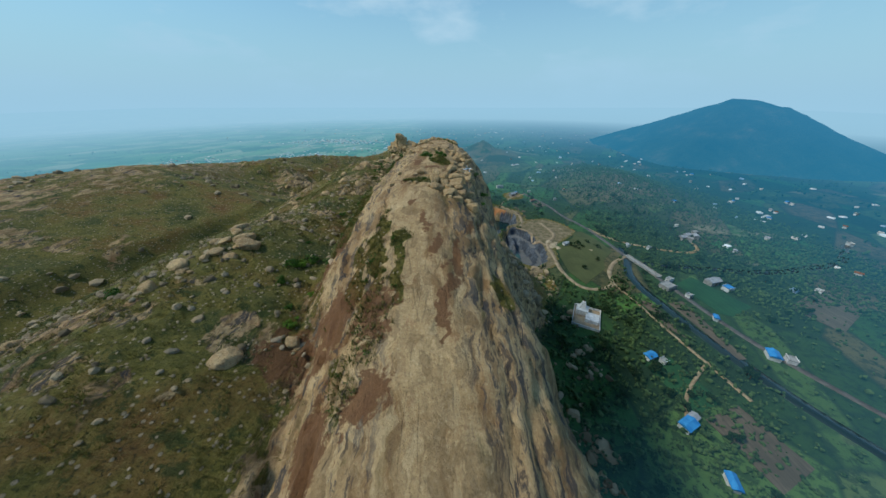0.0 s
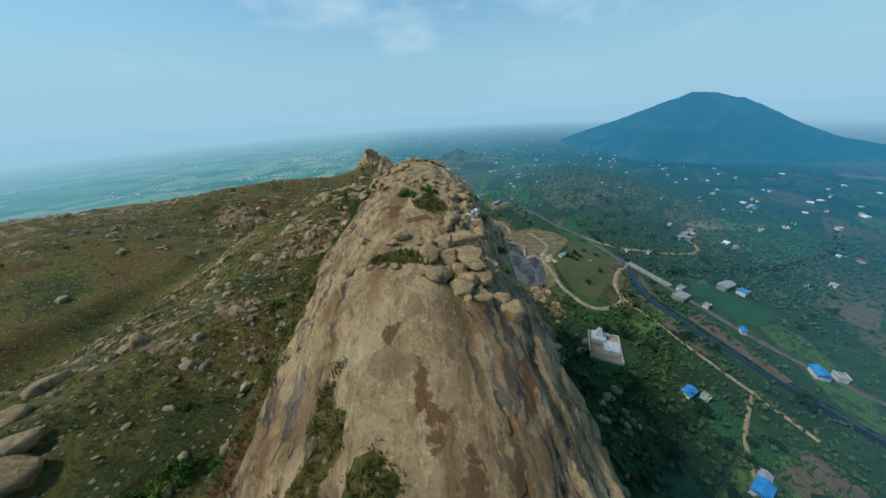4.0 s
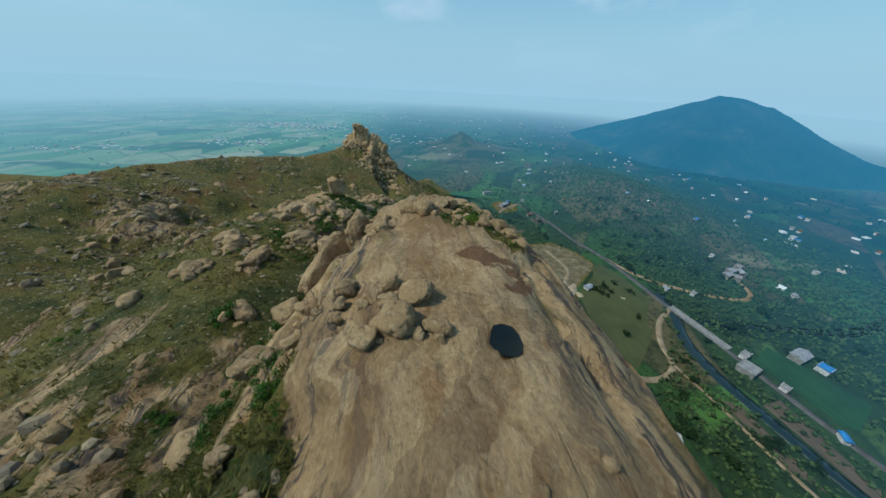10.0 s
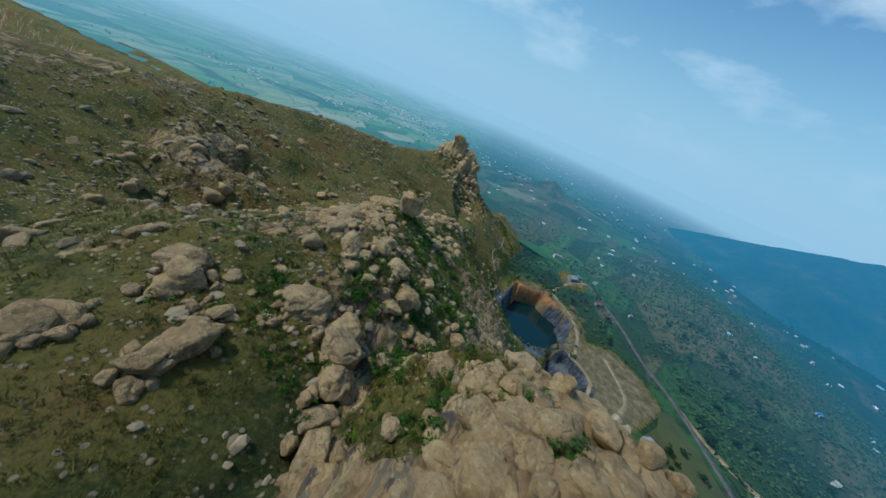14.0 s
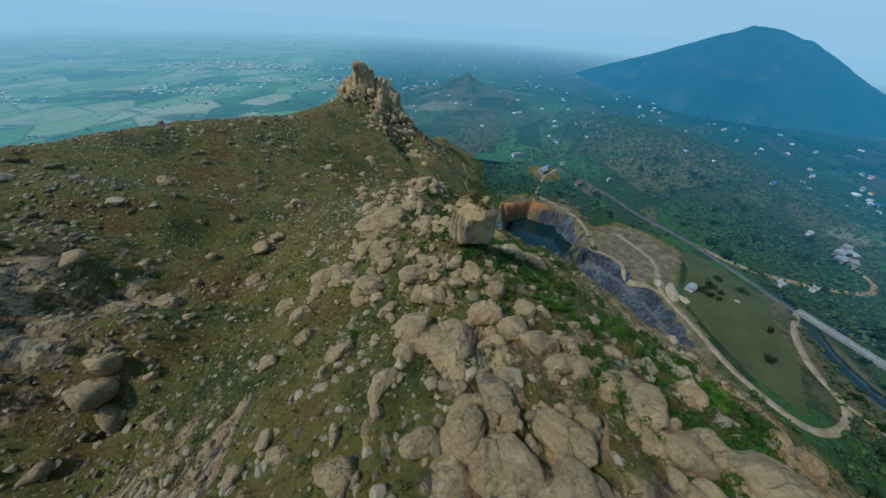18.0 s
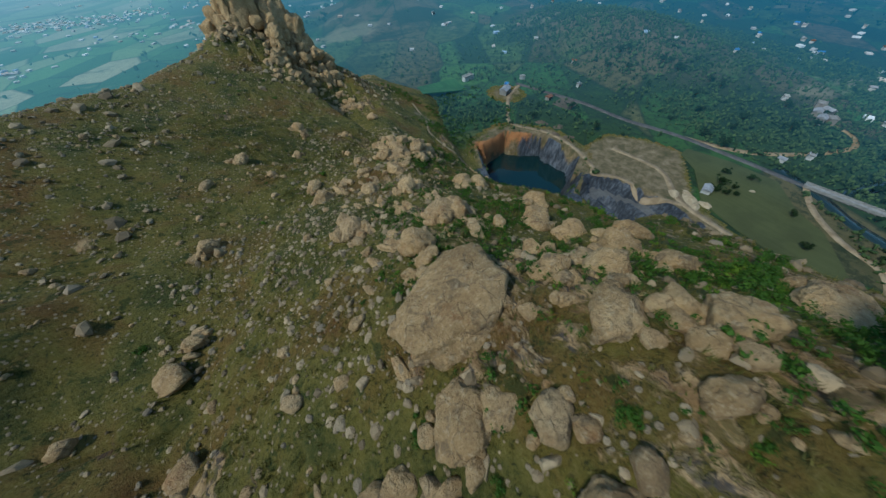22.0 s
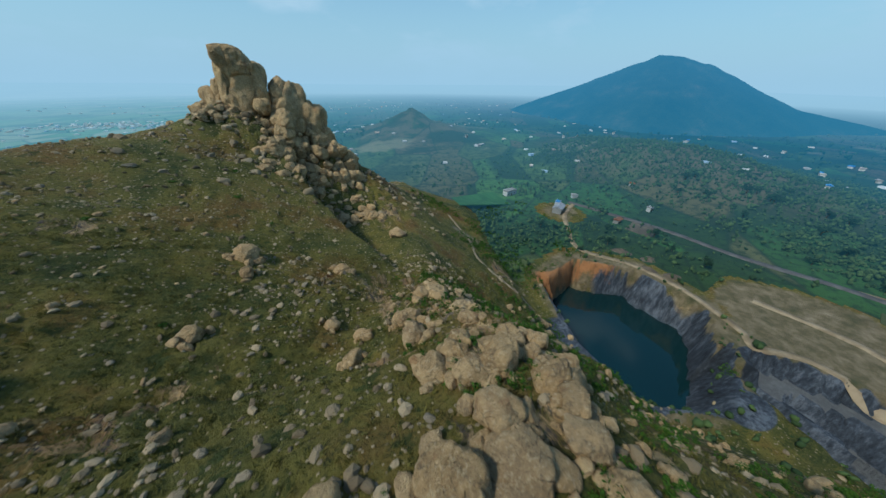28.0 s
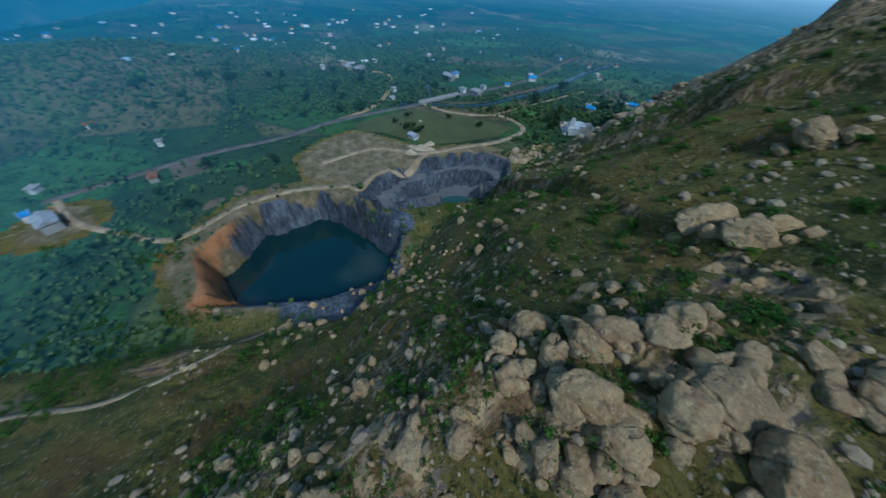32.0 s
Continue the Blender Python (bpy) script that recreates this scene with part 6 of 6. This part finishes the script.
house(137, 500, 7, 5, 3.5, 30, WHITE, BLUE, True, "small quarry office with a blue roof")
house(153, 454, 7, 5, 3.2, 10, CONCRETE, TILE, False, "small tile-roofed hut beside the road")
house(193, 456, 5, 4, 3.2, 0, WHITE, CONCRETE, True, "small white hut at the wood's edge")
for x, y, a in [(298, 305, 10), (304, 301, 40), (309, 312, 15), (316, 308, 70), (321, 316, 20)]:
    house(x, y, 9, 7, 3.5 + (a % 3), a, CONCRETE, GREYROOF if a % 20 else CONCRETE, bool(a % 20 == 0), "grey rendered house of a small hamlet")
house(152, 300, 9, 6, 3, 20, WHITE, GREYROOF, False, "long low site shed near sand heaps")

rng = np.random.default_rng(88)
made = 0
while made < 45:
    x, y = rng.uniform(150, 640), rng.uniform(-20, 760)
    if np.hypot(x - 200, y - 250) < 40 or not bool(on_plain(np.array(x), np.array(y))) or inside(PAD, np.array(x), np.array(y)) > -10 or np.hypot(x - 325, y - 540) < 110 or inside(LAKE, np.array(x), np.array(y)) > -20:
        continue
    k = made % 5
    house(x, y, rng.uniform(4, 7), rng.uniform(3.5, 5), rng.uniform(2.6, 3.4), rng.uniform(0, 180), WHITE, (CONCRETE, TILE, GREYROOF, CONCRETE, BLUE)[k], k in (0, 3),
          ("white flat-roofed farmhouse among fields", "white farmhouse with a red tiled roof", "white farm shed with a grey sheet roof", "white flat-roofed farmhouse among trees", "white farmhouse with a blue sheet roof")[k])
    made += 1


def far_village():
    """Hundreds of tiny houses of the villages far off."""
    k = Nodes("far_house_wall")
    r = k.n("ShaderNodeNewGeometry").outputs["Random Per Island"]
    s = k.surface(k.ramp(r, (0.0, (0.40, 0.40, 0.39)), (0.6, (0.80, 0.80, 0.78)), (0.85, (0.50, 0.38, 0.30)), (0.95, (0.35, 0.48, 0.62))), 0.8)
    # a weaker share of the distance haze, painted on the walls as emission
    k.haze_glow(s, 285, 1700, 0.42)
    v0 = np.array([(-1, -1, 0), (1, -1, 0), (1, 1, 0), (-1, 1, 0), (-1, -1, 1), (1, -1, 1), (1, 1, 1), (-1, 1, 1)], float) * 0.5
    f0 = np.array([(0, 1, 5, 4), (1, 2, 6, 5), (2, 3, 7, 6), (3, 0, 4, 7), (4, 5, 6, 7)])
    rng = np.random.default_rng(99)
    vs, fs, n = [], [], 0
    spots = [(-400, 1190, 110, 35, 260), (-430, 890, 60, 25, 45), (-700, 810, 60, 30, 40), (-250, 1020, 130, 40, 50), (400, 800, 260, 200, 70), (-100, 1500, 500, 160, 120), (560, 430, 130, 130, 30), (-20, 900, 120, 90, 30), (450, 150, 150, 130, 25)]
    for cx, cy, sx, sy, count in spots:
        for _ in range(count):
            x, y = rng.normal(cx, sx), rng.normal(cy, sy)
            if not bool(on_plain(np.array(x), np.array(y))) or np.hypot(x, y - 250) < 330:
                continue
            w, d, h, a = rng.uniform(4, 8), rng.uniform(3.5, 6), rng.uniform(2.5, 4.5), rng.uniform(0, 3.14)
            p = v0 * [w, d, h]
            p = np.c_[p[:, 0] * np.cos(a) - p[:, 1] * np.sin(a) + x, p[:, 0] * np.sin(a) + p[:, 1] * np.cos(a) + y, p[:, 2] + float(plain_height(np.array(x), np.array(y)))]
            vs.append(p)
            fs.append(f0 + n)
            n += 8
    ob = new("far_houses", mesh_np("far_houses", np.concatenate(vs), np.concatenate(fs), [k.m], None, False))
    tagged(ob, "tiny pale houses of distant villages on the plain", "houses", kind="stuff")


far_village()


def temple():
    """White walled temple yard at the foot of the rock."""
    root = new("temple")
    x, y = 119, 172
    root.matrix_basis = pose(x, y, float(height(x, y)), 0, 0, -28)
    part("yard", mesh_bm("yard", box(20, 26, 0.8, 0, 0, 0.1, 0.1), DIRT), root, "bare sandy yard")
    for sx, sy, cx, cy in ((20, 0.4, 0, -13), (20, 0.4, 0, 13), (0.4, 26, -10, 0), (0.4, 26, 10, 0)):
        part("wall", mesh_bm("wall", box(sx, sy, 2.2, cx, cy, 1.2), WHITE), root)
    part("hall", mesh_bm("hall", box(9, 9, 4.5, -4, 6, 2.6, 0.08), WHITE), root, "white flat-roofed hall")
    part("terrace", mesh_bm("terrace", box(10, 10, 3.2, 4, -1, 2.0, 0.08), WHITE), root, "low white terrace roof")
    for i in range(4):
        part("tower_tier", mesh_bm("tower_tier", box(5 - i * 0.9, 5 - i * 0.9, 1.5, -4, 7, 5.4 + i * 1.5, 0.1), WHITE), root)
    for i in range(5):
        part("column", mesh_bm("column", box(0.45, 0.45, 3.2, -7.6 + i * 1.8, 1.0, 1.9, 0.05), WHITE), root)
    part("finial", mesh_bm("finial", box(0.6, 0.6, 1.4, -4, 7, 11.4, 0.2), TILE), root)
    tagged(root, "white walled temple with a tiered tower below the cliff", "temple")


temple()


def bridge():
    a, b = np.array((209.5, 272.0)), np.array((217.5, 228.0))
    c, d = (a + b) / 2, b - a
    length = float(np.hypot(*d))
    root = new("bridge")
    root.matrix_basis = pose(c[0], c[1], float(height(*c)) + 1.0, 0, 0, math.degrees(math.atan2(d[1], d[0])))
    part("deck", mesh_bm("deck", box(length, 5.6, 0.7, 0, 0, 0, 0.05), CONCRETE), root)
    for s in (-2.65, 2.65):
        part("parapet", mesh_bm("parapet", box(length, 0.3, 1.0, 0, s, 0.85), CONCRETE), root)
    for i in range(5):
        part("pier", mesh_bm("pier", box(1.0, 5.0, 3.0, (i - 2) * length / 5, 0, -1.8, 0.1), CONCRETE), root)
    tagged(root, "low grey concrete road bridge over a river", "bridge")


bridge()


def heap(x, y, r, h, mat, label):
    """A tipped heap of sand or spoil."""
    rng_ = np.linspace(0, 1, 9)
    n = 28
    v = [(0, 0, h)]
    for i, t in enumerate(rng_[1:]):
        for j in range(n):
            a = 6.2832 * j / n
            wob = 1 + 0.25 * float(fbm(np.array(3 * math.cos(a) + x), np.array(3 * math.sin(a) + y), 2.0, 3, 71))
            v.append((r * t * wob * math.cos(a), r * t * wob * math.sin(a) * 0.7, h * (1 - t) ** 1.1 - 0.4 * t))
    me = bpy.data.meshes.new("heap")
    faces = [(0, 1 + j, 1 + (j + 1) % n) for j in range(n)] + [(1 + i * n + j, 1 + (i + 1) * n + j, 1 + (i + 1) * n + (j + 1) % n, 1 + i * n + (j + 1) % n) for i in range(7) for j in range(n)]
    me.from_pydata(v, [], faces)
    me.materials.append(mat)
    me.polygons.foreach_set("use_smooth", np.full(len(me.polygons), True))
    ob = new("sand_mound", me)
    ob.matrix_basis = pose(x, y, float(height(x, y)), 0, 0, x * 7)
    tagged(ob, label, "sand heap", "mounds by the quarry")


SAND = simple("pale_sand", (0.28, 0.22, 0.135), (0.42, 0.34, 0.22), 0.4)
for x, y, r, h in [(134, 309, 6, 2.5), (137, 300, 7, 3), (133, 295, 5, 2), (140, 292, 5, 2.2), (141, 305, 4, 1.6), (176, 285, 4, 1.4)]:
    heap(x, y, r, h, SAND, "tipped heap of pale sand near the quarry")
for x, y, r, h in [(120, 425, 9, 4), (128, 412, 8, 3.5), (118, 405, 7, 3), (124, 395, 8, 3)]:
    heap(x, y, r * 0.7, h * 0.6, FALLOW, "overgrown heap of quarry spoil")

# trees that stand alone
tree_kinds = []
for i in range(3):
    v, f = leaf_crown(800 + i, 1.0, 1.1, 14, 700, 0.13)
    v[:, 2] += 0.75
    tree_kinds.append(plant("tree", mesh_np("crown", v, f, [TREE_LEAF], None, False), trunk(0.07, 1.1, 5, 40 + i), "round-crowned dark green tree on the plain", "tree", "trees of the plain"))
rng = np.random.default_rng(123)
spots = [(166, 300), (160, 292), (163, 288), (157, 297), (169, 293), (172, 262), (186, 292), (180, 305), (150, 245), (128, 186), (134, 182), (131, 190), (138, 178), (140, 186), (126, 196), (104, 168), (230, 240), (236, 246), (243, 242)]
while len(spots) < 110:
    x, y = rng.uniform(85, 330), rng.uniform(20, 480)
    if float(wooded(np.array(x), np.array(y))) > 0.3:
        spots.append((x, y))
for i, (x, y) in enumerate(spots):
    r = rng.uniform(2.0, 4.2)
    m = pose(x, y, float(height(x, y)) - 0.1, 0, 0, rng.uniform(0, 360)) @ Matrix.Diagonal((r, r, r * rng.uniform(0.8, 1.1), 1))
    src = tree_kinds[i % 3]
    if i < 3:
        src.matrix_basis = m
    else:
        copy_thing(src, m).matrix_basis = m
